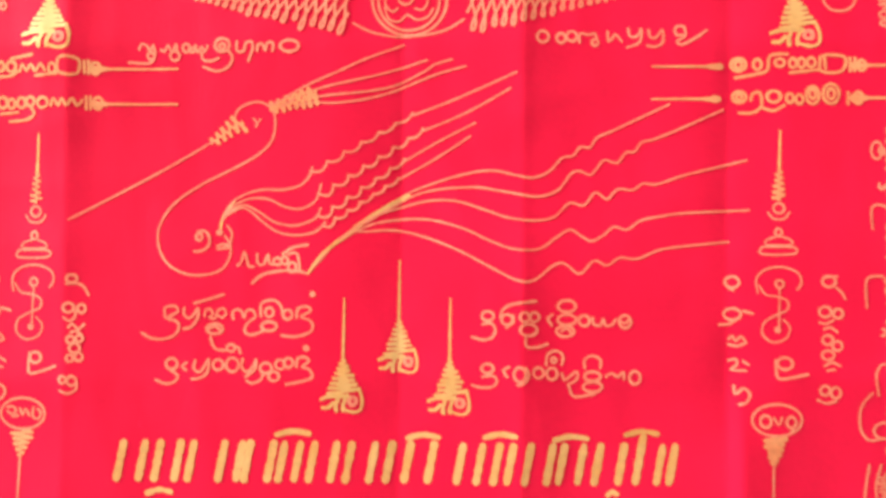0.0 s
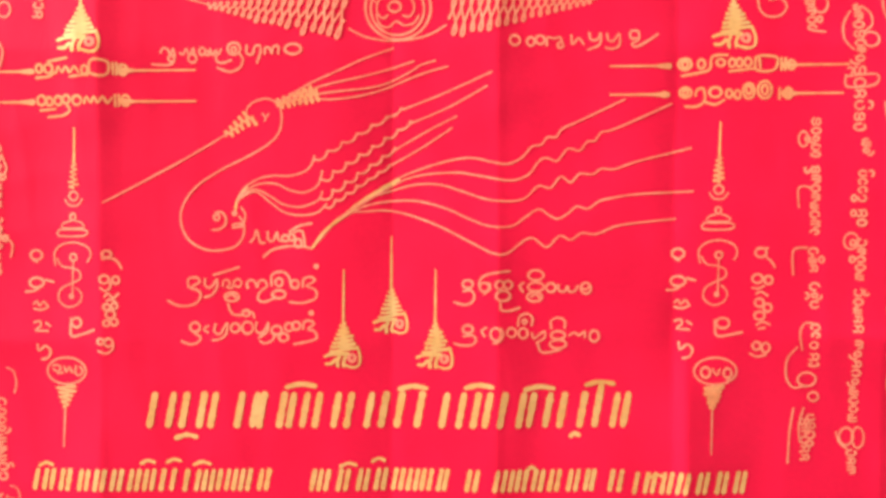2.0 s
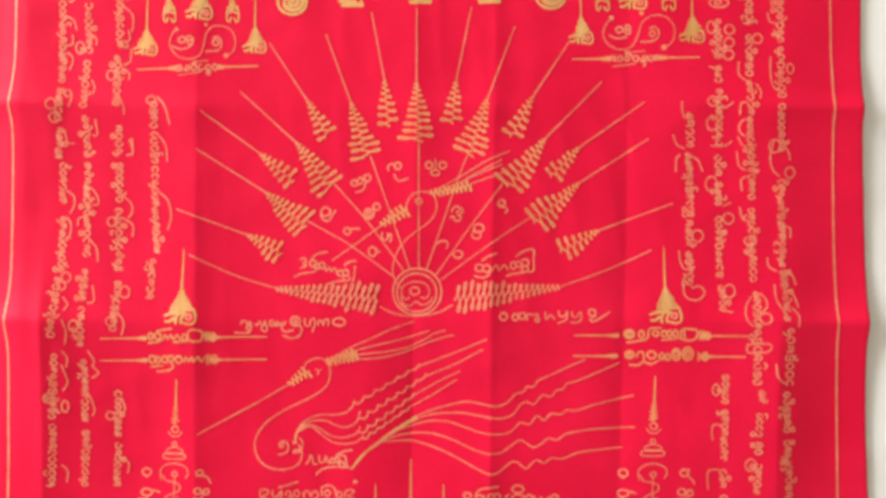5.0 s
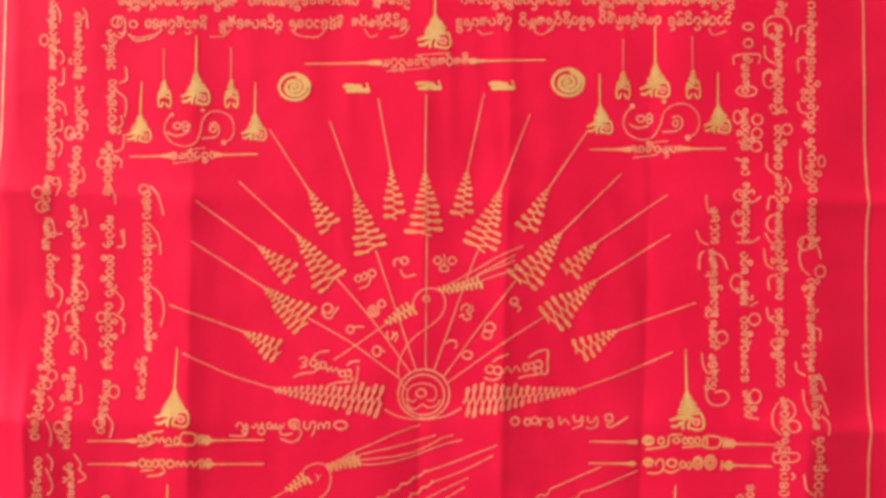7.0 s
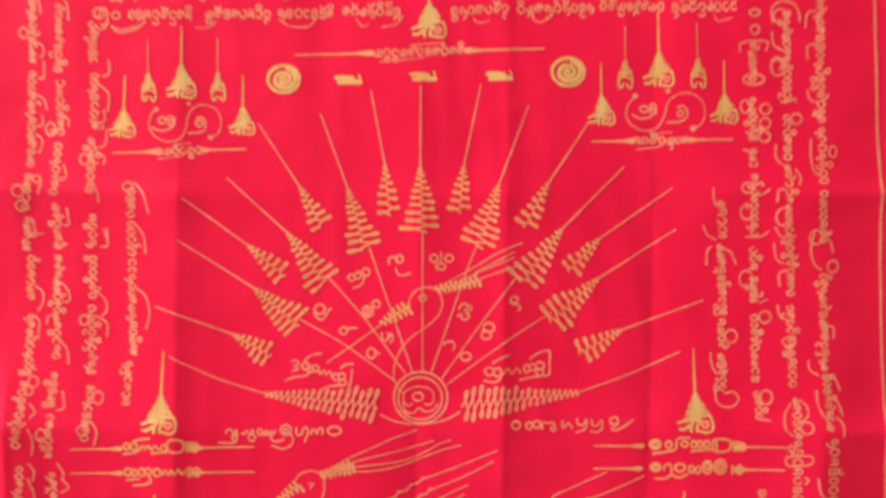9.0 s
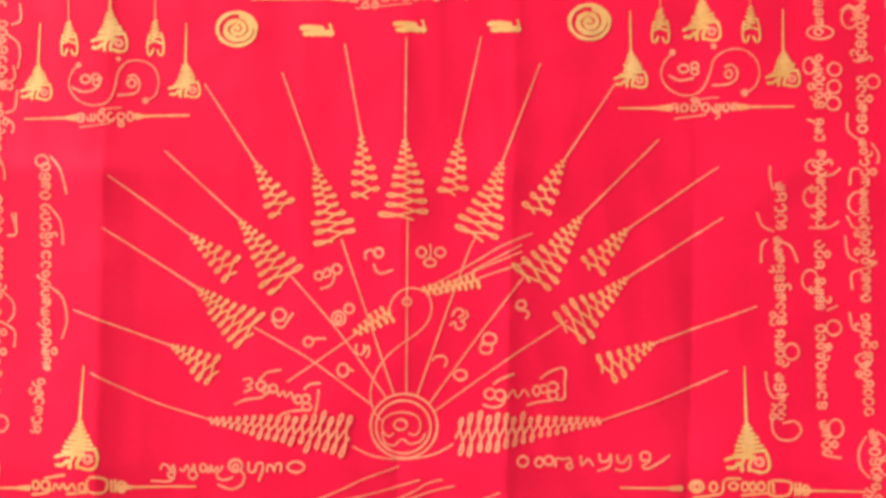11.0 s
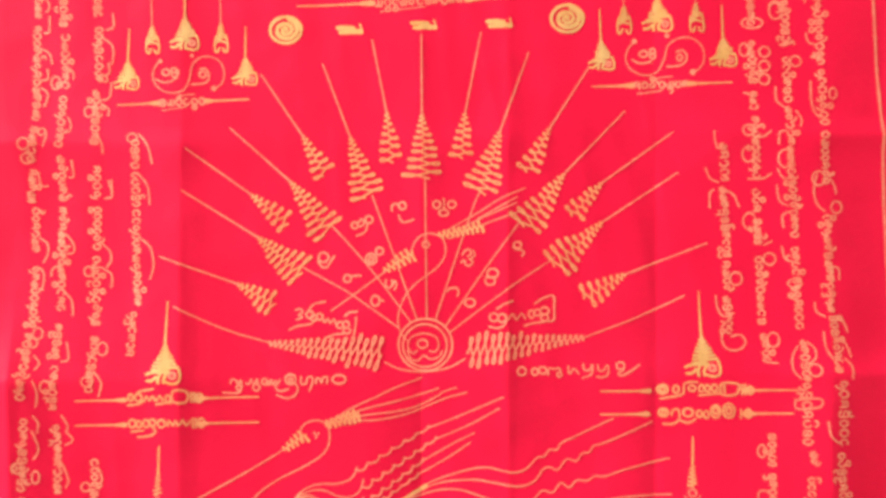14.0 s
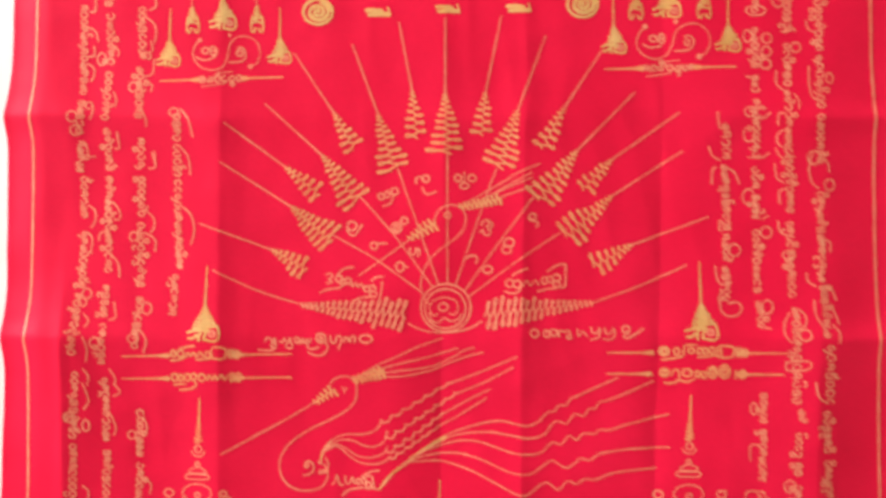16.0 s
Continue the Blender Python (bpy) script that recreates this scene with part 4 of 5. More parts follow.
line("scroll_line", [(-163.2, -120.8), (-163.6, -114.9), (-159.8, -111.1), (-153.1, -110.1), (-146.9, -112.3), (-145.4, -116), (-147.1, -119.3)], 1.1)
ring("scroll_ring", (-154.3, -117.1), 1.6, 1.6, 1.1)
line("scroll_stem", [(-154.3, -118.7), (-154.7, -126.2), (-155.1, -134.8)], 1.1)
line("scroll_line", [(-162.6, -117.6), (-160, -121.3), (-155.1, -122.2), (-151.2, -124.1), (-151.5, -127.6), (-156.1, -129.7), (-161, -132.6), (-161.8, -137.5), (-157.6, -140.7), (-152.2, -139.1), (-150.5, -134.8), (-153.2, -131.6)], 1.1)
dot((-155.6, -135.6), 1.6)
ring("medallion_ring", (-158.6, -171.2), 9.4, 6.4, 1.1)
coil("pendant_coil", (-159, -178), (-159.7, -188.8), 5, 5.4, 0.8, 1.2)
line("pendant_tip", [(-159.7, -188.2), (-160.6, -207.5)], 1.4, end=0.9)
line("finial_tip", [(152.7, -54.6), (152.2, -71.7)], 0.9, end=1.6)
coil("finial_coil", (152.2, -71.1), (152, -82.9), 5, 0.8, 2.4, 1.6, loops=1.0)
ring("finial_ring", (152, -86.6), 2.1, 2.1, 1.1)
line("finial_crescent", [(147.7, -88.2), (149.8, -90.9), (154.1, -90.9), (156.2, -88.3)], 1.2)
ring("finial_ring", (151.7, -96.5), 1.3, 1.6, 1.1)
line("finial_bell", [(150.4, -98.4), (147.2, -99.5), (146.6, -101.6), (156.8, -101.6), (156.3, -99.5), (153.3, -98.4)], 1.1)
line("finial_base", [(145, -102.4), (144.5, -105.3), (157.4, -105.4), (157.9, -102.7), (145, -102.4)], 1.2)
line("scroll_line", [(142.9, -121.4), (142.4, -115.5), (146.1, -111.8), (152.8, -110.7), (159, -112.9), (160.6, -116.7), (159, -119.9)], 1.1)
ring("scroll_ring", (151.8, -117.7), 1.6, 1.6, 1.1)
line("scroll_stem", [(151.8, -119.3), (151.5, -126.9), (151.3, -135.5)], 1.1)
line("scroll_line", [(143.5, -118.2), (146.1, -122), (151, -122.8), (155, -124.7), (154.7, -128.2), (150.2, -130.3), (145.4, -133.3), (144.6, -138.1), (148.9, -141.4), (154.2, -139.8), (155.8, -135.5), (153.1, -132.2)], 1.1)
dot((150.7, -136.3), 1.6)
ring("medallion_ring", (150, -172.9), 10.2, 6.4, 1.1)
coil("pendant_coil", (149, -179.7), (148.4, -190.5), 5, 5.4, 0.8, 2)
line("pendant_tip", [(148.4, -190), (148, -212.5)], 1.4, end=0.9)

# hub of the fan
ring("hub_ring", (0.4, -0.3), 15.4, 14.9, 1.2)
ring("hub_ring", (0.1, -0.8), 12.6, 12.3, 1.2)
line("hub_scroll", [(-4.5, -3.7), (-6.6, -5.3), (-9.5, -2.4), (-8.8, 2.8), (-4.6, 5.4), (1.1, 6), (6.6, 3.9), (8, -0.8), (5.9, -4.4), (2.8, -3.9)], 1.2)
line("hub_scroll", [(-9.8, -3.5), (-8.2, -8.2), (-4, -9.4), (-0.6, -6.5), (3.3, -8.6), (8, -7.3), (10.1, -3.9)], 1.2)
ring("hub_dot", (-1.2, 0.2), 2.9, 2.4, 1.2)
line("hub_cradle", [(-22.8, -10.1), (-14.9, -13.9), (-4.5, -15.7), (6, -15.1), (15.1, -13), (23.1, -8.5)], 1.2)

# rays of the fan
ray((-92.8, 156.5), (-68.7, 120.1), (-55.9, 97.4), 7.1, 6)
ray((-57.2, 162.2), (-41.4, 119.2), (-31.2, 84.4), 9.9, 8, stem=[(-29.2, 85.7), (-16.6, 49.7), (-4.1, 13.8)])
ray((-28.4, 175.5), (-20.3, 133), (-17.8, 104.7), 7.1, 6)
ray((0.1, 178.3), (-0.1, 131.8), (1.4, 95.3), 11.0, 8, stem=[(1.4, 95.9), (1.3, 63.7), (1.4, 14.1)])
ray((34.5, 179.3), (24.8, 132.7), (22.5, 106.5), 7.1, 6)
ray((61.8, 167.1), (44.5, 121.3), (33.6, 86.6), 10.5, 8, stem=[(32.8, 87.1), (29.5, 80.3), (21.2, 57.2), (6.3, 13.8)])
ray((96.7, 158.6), (73.2, 123), (59.7, 98), 7.1, 6)
ray((116.9, 132.7), (81.2, 96.8), (58.3, 65.8), 10.5, 8, stem=[(55.7, 70), (34.4, 41.7), (12.1, 10.2)])
ray((144.4, 120.3), (102.7, 91.2), (85.2, 72.8), 7.3, 6)
ray((146.6, 96.7), (102.7, 68.7), (75.1, 43.2), 11.0, 8, stem=[(75.1, 48.7), (47.5, 30.8), (14.5, 6.6)])
ray((162.6, 56), (115.3, 38.5), (91.9, 25), 7.9, 6)
ray((-110.9, 125.6), (-75.8, 93.8), (-53.6, 64.6), 11.0, 8, stem=[(-53.1, 69.1), (-41.5, 56.3), (-27.8, 40), (-7.8, 12.7)])
ray((-135.7, 113.7), (-98.8, 86.9), (-78.2, 69.7), 7.3, 6)
ray((-138.6, 89.8), (-95.2, 62.3), (-70.7, 41), 11.0, 8, stem=[(-69.7, 44.9), (-54.4, 36.4), (-41.3, 28.7), (-14, 9)])
ray((-151.6, 52), (-107.2, 35.6), (-86.2, 23.7), 7.9, 6)

# two looped fringes of the hub
line("fringe_tip", [(-143.2, 23.1), (-131.4, 17.2), (-111.7, 8.7), (-89.2, 1.8)], 1.1)
coil("fringe_coil", (-89.7, 1.5), (-24.3, -5.0), 18, 1.0, 10.4, 1.2, lean=0.26, dense=0.88, loops=1.9, ink=FINE)
line("fringe_tip", [(149.3, 26.2), (136.3, 20.1), (116.7, 11.9), (90.9, 2.6)], 1.1)
coil("fringe_coil", (91.4, 2.6), (24.7, -4.6), 18, 1.0, 10.4, 1.2, lean=0.26, dense=0.88, loops=1.9, ink=FINE)

# small flowing line figure in the fan
line("curl_line", [(-8, 47.9), (-5.7, 57.1), (-1.8, 61.8), (3.9, 63.4), (10, 61.4), (12.6, 55.9), (11.6, 49.3), (6.9, 43.3), (-3.5, 35.7), (-10, 28.9), (-14.1, 20.5), (-15.1, 12.1), (-12.9, 5.4), (-9.3, 1.7)], 1.1)
ring("small_ring", (1.4, 57.1), 1.8, 1.8, 1.1)
line("long_stroke", [(-53.5, 19.7), (-38.7, 30), (-20.5, 43.1)], 1.1)
coil("knot_coil", (-22.6, 42.1), (-6.4, 52.4), 6, 1.6, 4.7, 1.4, loops=1.3)
coil("knot_coil", (8.7, 61.9), (34.3, 67.3), 9, 1.8, 3.1, 1.4, loops=1.3)
line("plume_line", [(12, 64), (31.6, 75.1), (44.6, 83), (58.7, 88.9)], 1.1)
line("plume_line", [(14.7, 63), (34.2, 72.2), (53.8, 80.5)], 1.1)
line("plume_line", [(14.7, 60.3), (36.9, 69.1), (57.7, 76.3)], 1.1)
line("plume_line", [(31.6, 71.7), (44.7, 78.8), (53.8, 83.6)], 1.1)



# corner S scrolls of the right side
line("scroll_line", [(122.9, 172.7), (119.2, 168.4), (117.9, 162.1), (121.3, 156.4), (128.7, 153.3), (136, 155.4), (139.9, 162.3), (142.3, 170.2), (148.5, 174.4), (155.9, 174.4), (161.6, 169.7), (163, 162.9), (160.6, 157.1), (156.4, 154.7)], 1.1)
dot((123.1, 173.2), 1.8)
dot((156.4, 154.7), 2.1)
dot((142, 176.2), 1.8)
line("scroll_line", [(-151.2, 165.4), (-154.5, 160.1), (-155, 154.3), (-150.8, 148.5), (-143.9, 146.2), (-137.1, 148.1), (-134, 154.4), (-132.5, 161.8), (-128.4, 166.5), (-122.1, 167.1), (-116.3, 164), (-114.1, 157.7), (-115.6, 151.4), (-119.8, 148.7)], 1.1)
dot((-150.9, 164.8), 1.6)
dot((-120.1, 148.7), 1.8)
dot((-132.6, 167.8), 1.3)
spindle((-175.8, 139.7), (-99.8, 142.2), 0.26, 0.72, 5.2)
spindle((98, 147), (179.2, 148.5), 0.24, 0.74, 5.8)

# spires
stupa((-146.8, 26.4), (-149.4, -20), 20.9)
stupa((157.3, 28.3), (159.1, -19.5), 20.9)
stupa((-168.9, 183.8), (-170.5, 149.2), 14.9)
stupa((-136.4, 211.7), (-136.6, 171.8), 16.9)
stupa((-101.6, 184.6), (-102.1, 151), 14.9)
stupa((103.2, 191.9), (104.1, 157.3), 15.5)
stupa((136, 221.4), (136.8, 179.5), 17.6)
stupa((173.9, 193.4), (174.2, 158.4), 16.2)
stupa((4.7, 248.3), (4.8, 206.9), 20.3)
stupa((-155.8, 204.1), (-155.4, 169.6), 8.8, narrow=True)
stupa((-116.2, 205.2), (-116, 170), 8.8, narrow=True)
stupa((117, 212.8), (117.2, 178), 9.5, narrow=True)
stupa((158, 215), (159, 178.4), 9.5, narrow=True)

# two discs and the signs between them
disc((-78.4, 182.2), 9.5, 8.1)
disc((84.4, 186.7), 9.8, 8.4)
for x, y in ((-41.3, 181.6), (1.5, 183.5), (45.2, 183.9)):
    dash_mark(x, y)
spindle((-72.1, 196), (70.8, 199.9), 0.26, 0.74, 6.1)

# upper rows of writing, kept as plain bars
row([(-184.4, 217.5), (-178, 217.5)], 13.5, 1.1, 0.2, 56)
row([(-167, 218.7), (-129.3, 218.1)], 5.7, 1.1, 0.5, 57)
row([(-123.3, 219.2), (-85.7, 219.3)], 5.7, 1.1, 0.5, 58)
row([(-81.7, 220), (-50.4, 219.6)], 5.7, 1.1, 0.5, 59)
row([(-44.7, 221), (-11.1, 220.8)], 5.7, 1.1, 0.5, 60)
row([(17.1, 221.1), (50.3, 222.8)], 5.7, 1.1, 0.5, 61)
row([(54.7, 222.2), (99, 224)], 5.7, 1.1, 0.5, 62)
row([(102.4, 224.4), (139.4, 224.5)], 5.7, 1.1, 0.5, 63)
row([(143.4, 223.8), (183.1, 224.9)], 5.7, 1.1, 0.5, 64)
line("flourish", [(-177, 211.5), (-169.6, 210.3), (-157.9, 213.8), (-158.6, 217.8)], 1)
line("flourish", [(-128.6, 211.4), (-120.9, 211.8), (-116.6, 215.6)], 1)
line("flourish", [(-80.6, 216), (-75.6, 212.7), (-65.5, 212.1), (-60.5, 215.9)], 1)
line("flourish", [(-37, 217.1), (-33.6, 212.5), (-29.2, 213.9)], 1)
line("flourish", [(-21.8, 211.9), (-13.4, 214), (-10.4, 218.8)], 1)
line("flourish", [(30.2, 216.9), (33.6, 214.6), (39.3, 216)], 1)
line("flourish", [(63.8, 216.9), (68.2, 215), (73.9, 217.7)], 1)
line("flourish", [(168, 220.1), (170.4, 216.1), (178.1, 218.2)], 1)
row([(-183.1, 231.9), (-112.6, 232)], 5.7, 1.1, 0.45, 65)
row([(-105.9, 232.4), (-38.8, 233.8)], 5.7, 1.1, 0.45, 66)
row([(-32.1, 234.6), (-10.3, 234.8)], 5.7, 1.1, 0.45, 67)
row([(19.9, 235.1), (85.4, 235.2)], 5.7, 1.1, 0.45, 68)
row([(92.1, 235.3), (182.8, 237)], 5.7, 1.1, 0.45, 69)
row([(-181.4, 246.9), (-12.1, 249.5)], 5.7, 1.1, 0.45, 70)
row([(21.5, 249.8), (185.9, 252.4)], 5.7, 1.1, 0.45, 71)

# upright columns of writing on both margins, kept as bent bars
row([(172.7, 113.5), (173.7, 91.9)], 6, 1.1, 0.18, 72)
row([(172.5, 88.5), (174.2, 47.9)], 5.2, 1.1, 0.18, 73)
row([(173.2, 45.9), (173.9, 27.6)], 5.2, 1.1, 0.18, 74)
row([(173.6, 25.5), (174.3, 3.8)], 5.2, 1.1, 0.18, 75)
row([(191.2, 223.7), (191.4, 216.4)], 7, 1.1, 0.18, 76)
row([(190.6, 204.3), (190.3, 181.2)], 5.2, 1.1, 0.18, 77)
row([(190.5, 172.9), (191, 147.7)], 5.2, 1.1, 0.18, 78)
row([(190.7, 143.3), (191.2, 132.6)], 5.2, 1.1, 0.18, 79)
row([(191.3, 128.5), (192, 92.1)], 5.2, 1.1, 0.18, 80)
row([(191.4, 87), (191.7, 71.8)], 5.2, 1.1, 0.18, 81)
row([(192.1, 69.8), (192, 54.9)], 5.2, 1.1, 0.18, 82)
row([(192.1, 48.1), (193.2, 7.4)], 5.2, 1.1, 0.18, 83)
row([(194.3, 4), (195.3, -12.3)], 5.2, 1.1, 0.18, 84)
row([(210.1, 236.6), (210, 228.3)], 5.2, 1.1, 0.18, 85)
row([(209.7, 222.6), (210.4, 169.7)], 5.2, 1.1, 0.18, 86)
row([(210.2, 163), (210.8, 136.1)], 5.2, 1.1, 0.18, 87)
row([(210.8, 134.1), (211.6, 92.3)], 5.2, 1.1, 0.18, 88)
row([(212.3, 91.7), (213, 58.5)], 5.2, 1.1, 0.18, 89)
row([(212.7, 53.4), (214.4, 4.2)], 5.2, 1.1, 0.18, 90)
row([(216.1, 0.1), (216.9, -23.1)], 5.2, 1.1, 0.18, 91)
row([(216.9, -23.7), (217.3, -61.3)], 6.2, 1.1, 0.18, 92)
row([(228.6, 236.8), (230.2, 158.2)], 5.8, 1.1, 0.18, 93)
row([(230.3, 155.8), (231.3, 122.9)], 5.8, 1.1, 0.18, 94)
row([(230.7, 119.5), (231.3, 89.1)], 5.2, 1.1, 0.18, 95)
row([(231.7, 71.6), (232.8, 14.6)], 5.2, 1.1, 0.18, 96)
row([(233.5, 13.9), (235.6, -19.5)], 5.2, 1.1, 0.18, 97)
row([(237.7, -22.9), (237.8, -61.1)], 6.4, 1.1, 0.18, 98)
row([(-221.5, 231.6), (-221.5, 190)], 5.2, 1.1, 0.18, 99)
row([(-222.5, 186.6), (-222.9, 131.4)], 5.2, 1.1, 0.18, 100)
row([(-223.5, 128.1), (-225.9, 105.2)], 5.2, 1.1, 0.18, 101)
row([(-224.5, 103.2), (-225.9, 84)], 5.2, 1.1, 0.18, 102)
row([(-206.8, 225.1), (-207.1, 185.1)], 5.2, 1.1, 0.18, 103)
row([(-205.8, 181.8), (-206.4, 148.4)], 5.2, 1.1, 0.18, 104)
row([(-207.1, 145.7), (-209.8, 115.5)], 5.2, 1.1, 0.18, 105)
row([(-208.4, 110.8), (-207.7, 84.2)], 5.2, 1.1, 0.18, 106)
row([(-187.5, 214.7), (-187.1, 190.3)], 5.2, 1.1, 0.18, 107)
row([(-186.4, 185.3), (-186.3, 153.3)], 5.2, 1.1, 0.18, 108)
row([(-187.7, 148.6), (-189, 115)], 5.2, 1.1, 0.18, 109)
row([(-187.9, 104.9), (-187.6, 84.4)], 5.2, 1.1, 0.18, 110)
row([(-223.3, 81.3), (-224, 54.4)], 5.2, 1.1, 0.18, 111)
row([(-223.4, 47.3), (-224.7, 12.2)], 5.2, 1.1, 0.18, 112)
row([(-226.8, 8.7), (-229.9, -29.3)], 5.2, 1.1, 0.18, 113)
row([(-228.3, -39.3), (-231.1, -82)], 5.2, 1.1, 0.18, 114)
row([(-230.7, -84.1), (-232.4, -124.9)], 5.2, 1.1, 0.18, 115)
row([(-208.1, 81.2), (-208.6, 21)], 5.2, 1.1, 0.18, 116)
row([(-209.8, 13.9), (-210.8, -5.6)], 5.2, 1.1, 0.18, 117)
row([(-211.2, -9.5), (-212.7, -36.6)], 5.2, 1.1, 0.18, 118)
row([(-210.6, -43), (-210.5, -82.9)], 5.2, 1.1, 0.18, 119)
row([(-210.3, -88.6), (-211.9, -125.1)], 5.2, 1.1, 0.18, 120)
row([(-187.6, 81), (-188, 54.5)], 5.2, 1.1, 0.18, 121)
row([(-188.4, 52.7), (-188.6, 13)], 5.2, 1.1, 0.18, 122)
row([(-188.7, 6.6), (-192, -25.4)], 5.2, 1.1, 0.18, 123)
row([(-189.7, -63.2), (-190.1, -93.1)], 5.2, 1.1, 0.18, 124)
row([(-190.2, -96.7), (-191.6, -125.3)], 5.2, 1.1, 0.18, 125)
row([(-165.2, 119.7), (-165.5, 102.1)], 5.2, 1.1, 0.18, 126)
row([(-165.5, 100.7), (-165, 80.9)], 5.2, 1.1, 0.18, 127)
row([(-165.1, 79.4), (-164.4, 24.2)], 5.2, 1.1, 0.18, 128)
row([(-166.6, 20.6), (-169.1, -6)], 5.2, 1.1, 0.18, 129)
tail([(167.8, 120.5), (167.9, 115.5), (169.4, 110.1)])
tail([(162.5, 99.2), (164.9, 93.5), (170, 90.9)])
tail([(167.1, 86.8), (164.8, 84.4), (164.5, 76.6)])
tail([(174.5, 85.9), (178.6, 83.5), (181.5, 76.8)])
tail((178.8, 35.4, 3.4, 3.7))
tail([(167.1, 25.8), (167.9, 19), (171.1, 14), (177.1, 15.7)])
tail([(169.9, 3.8), (170.7, -1.7), (174.1, -5.1), (180.2, -5), (183.6, -0.9), (180.8, 3.2), (175.3, 2.4)])
tail((191.5, 211.4, 2.6, 2.4))
tail([(183.3, 198.9), (184.2, 203.9), (198.3, 204.7), (198.1, 199.7)])
tail((191, 182.9, 6, 3))
tail((186.2, 167.4, 2.7, 3.7))
tail((197.7, 165.9, 3, 3))
tail((197.5, 157.8, 3, 3))
tail((197.3, 150.1, 3.1, 3))
tail([(185.3, 142.6), (188.7, 141.6)])
tail((187.4, 120.7, 3.1, 3))
tail((187.3, 106.9, 3.4, 4.4))
tail([(199.9, 119.9), (196.3, 117.1), (192.2, 116.4)])
tail([(186.9, 92.7), (195.4, 92.8), (200.1, 95.6)])
tail((187.4, 68.4, 3.7, 4.7))
tail([(195.4, 54.6), (199.8, 56.7)])
tail((198.3, 46.5, 3.4, 3.4))
tail((199.2, 0.3, 3.3, 4.1))
tail([(195.3, -12.3), (201.1, -13)])
tail([(201.8, 215.8), (201.3, 223.8), (206.3, 227.5), (213, 226.6), (216.5, 221.7), (217.3, 216.7)])
tail((205.8, 219.2, 3.7, 4))
tail([(201.6, 209.8), (202.4, 203.1), (207.5, 199.8)])
tail((204.7, 189.8, 3.7, 4.7))
tail([(200.9, 193.1), (204.2, 195.8), (208.3, 193.8)])
tail((215.7, 160.4, 3, 3))
tail([(203.8, 145.5), (204, 137.7), (208.8, 133.4)])
tail([(214.9, 131.5), (217.7, 126.8), (217.1, 122.7)])
tail([(208.4, 119.9), (205, 119.2), (204.5, 112.5)])
tail((208.3, 104.1, 4.1, 5.1))
tail([(203.7, 98.3), (206.9, 92.9), (211.6, 93)])
tail([(203.2, 88.9), (204.7, 80.1), (209.2, 77.1)])
tail([(210, 73.4), (206.3, 71.3), (206.7, 64.5)])
tail([(205.6, 53.4), (207.1, 46.6), (211.2, 44.9)])
tail((212.1, 32.4, 3.7, 2.4))
tail([(212.8, -3.3), (209.5, -9.5), (209.7, -17), (213.8, -21.7)])
tail([(218.2, -1.2), (222, -4.6), (222.5, -10), (218.4, -13.5)])
tail((221.6, -16.9, 3.7, 3.4))
tail([(210.7, -33.4), (211.5, -38.8), (223.7, -38), (224.3, -33.2), (211.4, -34)])
tail([(225.9, 222.1), (221.5, 220.7), (220.7, 212.7)])
tail([(226.3, 203.4), (221.9, 202), (222.1, 194.6)])
tail([(222.1, 176.6), (223.5, 171.5), (227.6, 169.9)])
tail([(224, 148.7), (223.9, 138), (225.7, 130.2), (229.2, 127.6)])
tail((236.6, 141.5, 2.1, 3.1))
tail((227.2, 92.5, 3.7, 4.1))
tail([(226.4, 95.9), (224.3, 85.7), (226.1, 77.6), (230.3, 73.6)])
tail([(234, 91.9), (236.4, 87.9), (237.2, 83.8)])
tail((237.3, 75.7, 3.1, 3.4))
tail([(232.9, 41.8), (237.7, 40.5), (237.8, 34.3)])
tail([(223.2, 21.3), (224, 16.2), (228.8, 13.2)])
tail([(227.6, 4.3), (228.5, -4.2), (232.3, -11)])
tail([(237.6, 13.6), (239.7, 9.2), (241.5, 4.5)])
tail([(238.6, 0), (241, -4.4), (242.8, -9.8)])
tail([(238.8, -10.6), (243, -15.3), (242.8, -22.1)])
tail([(228.6, -46.2), (230.1, -54.4), (234.3, -58.4)])
tail([(-219.2, 227.6), (-217.5, 224.3), (-217.5, 219)])
tail((-226.9, 208.2, 2.4, 3))
tail([(-220.9, 202.3), (-216.9, 201.7), (-215.2, 197), (-217.2, 194.3)])
tail([(-215.2, 191.7), (-215.5, 183), (-218.5, 182.3)])
tail([(-219.9, 173), (-215.5, 170.3), (-213.8, 164.3)])
tail([(-216.5, 161), (-216.5, 155.6), (-220.2, 154.9)])
tail([(-220.2, 150.5), (-216.8, 147.6), (-216.8, 143.5), (-218.5, 139.8)])
tail((-219.5, 124.7, 2, 2))
tail([(-218.2, 126.8), (-216.8, 122.8), (-218.8, 116.4)])
tail((-229.6, 117.9, 3.1, 3.3))
tail((-227.9, 109.5, 3, 3))
tail([(-221.8, 101.2), (-220.2, 93.8), (-216.5, 93.5)])
tail([(-203.8, 227.1), (-201.8, 223.8), (-201.2, 215.8)])
tail((-211.8, 153.3, 2.7, 3.7))
tail([(-204.4, 161.1), (-201.4, 159.1), (-201.4, 155.1)])
tail([(-204.4, 133), (-202.7, 128.3), (-203.7, 124.2)])
tail([(-202.4, 108.1), (-201.4, 98.7), (-204, 98.4)])
tail((-183.8, 219.4, 3, 3))
tail([(-185.8, 212), (-181.8, 210.1), (-178.4, 214.1)])
tail((-174.1, 218.2, 2.3, 2))
tail([(-176.4, 212.1), (-172.4, 208.5), (-163, 210.3), (-157.4, 215)])
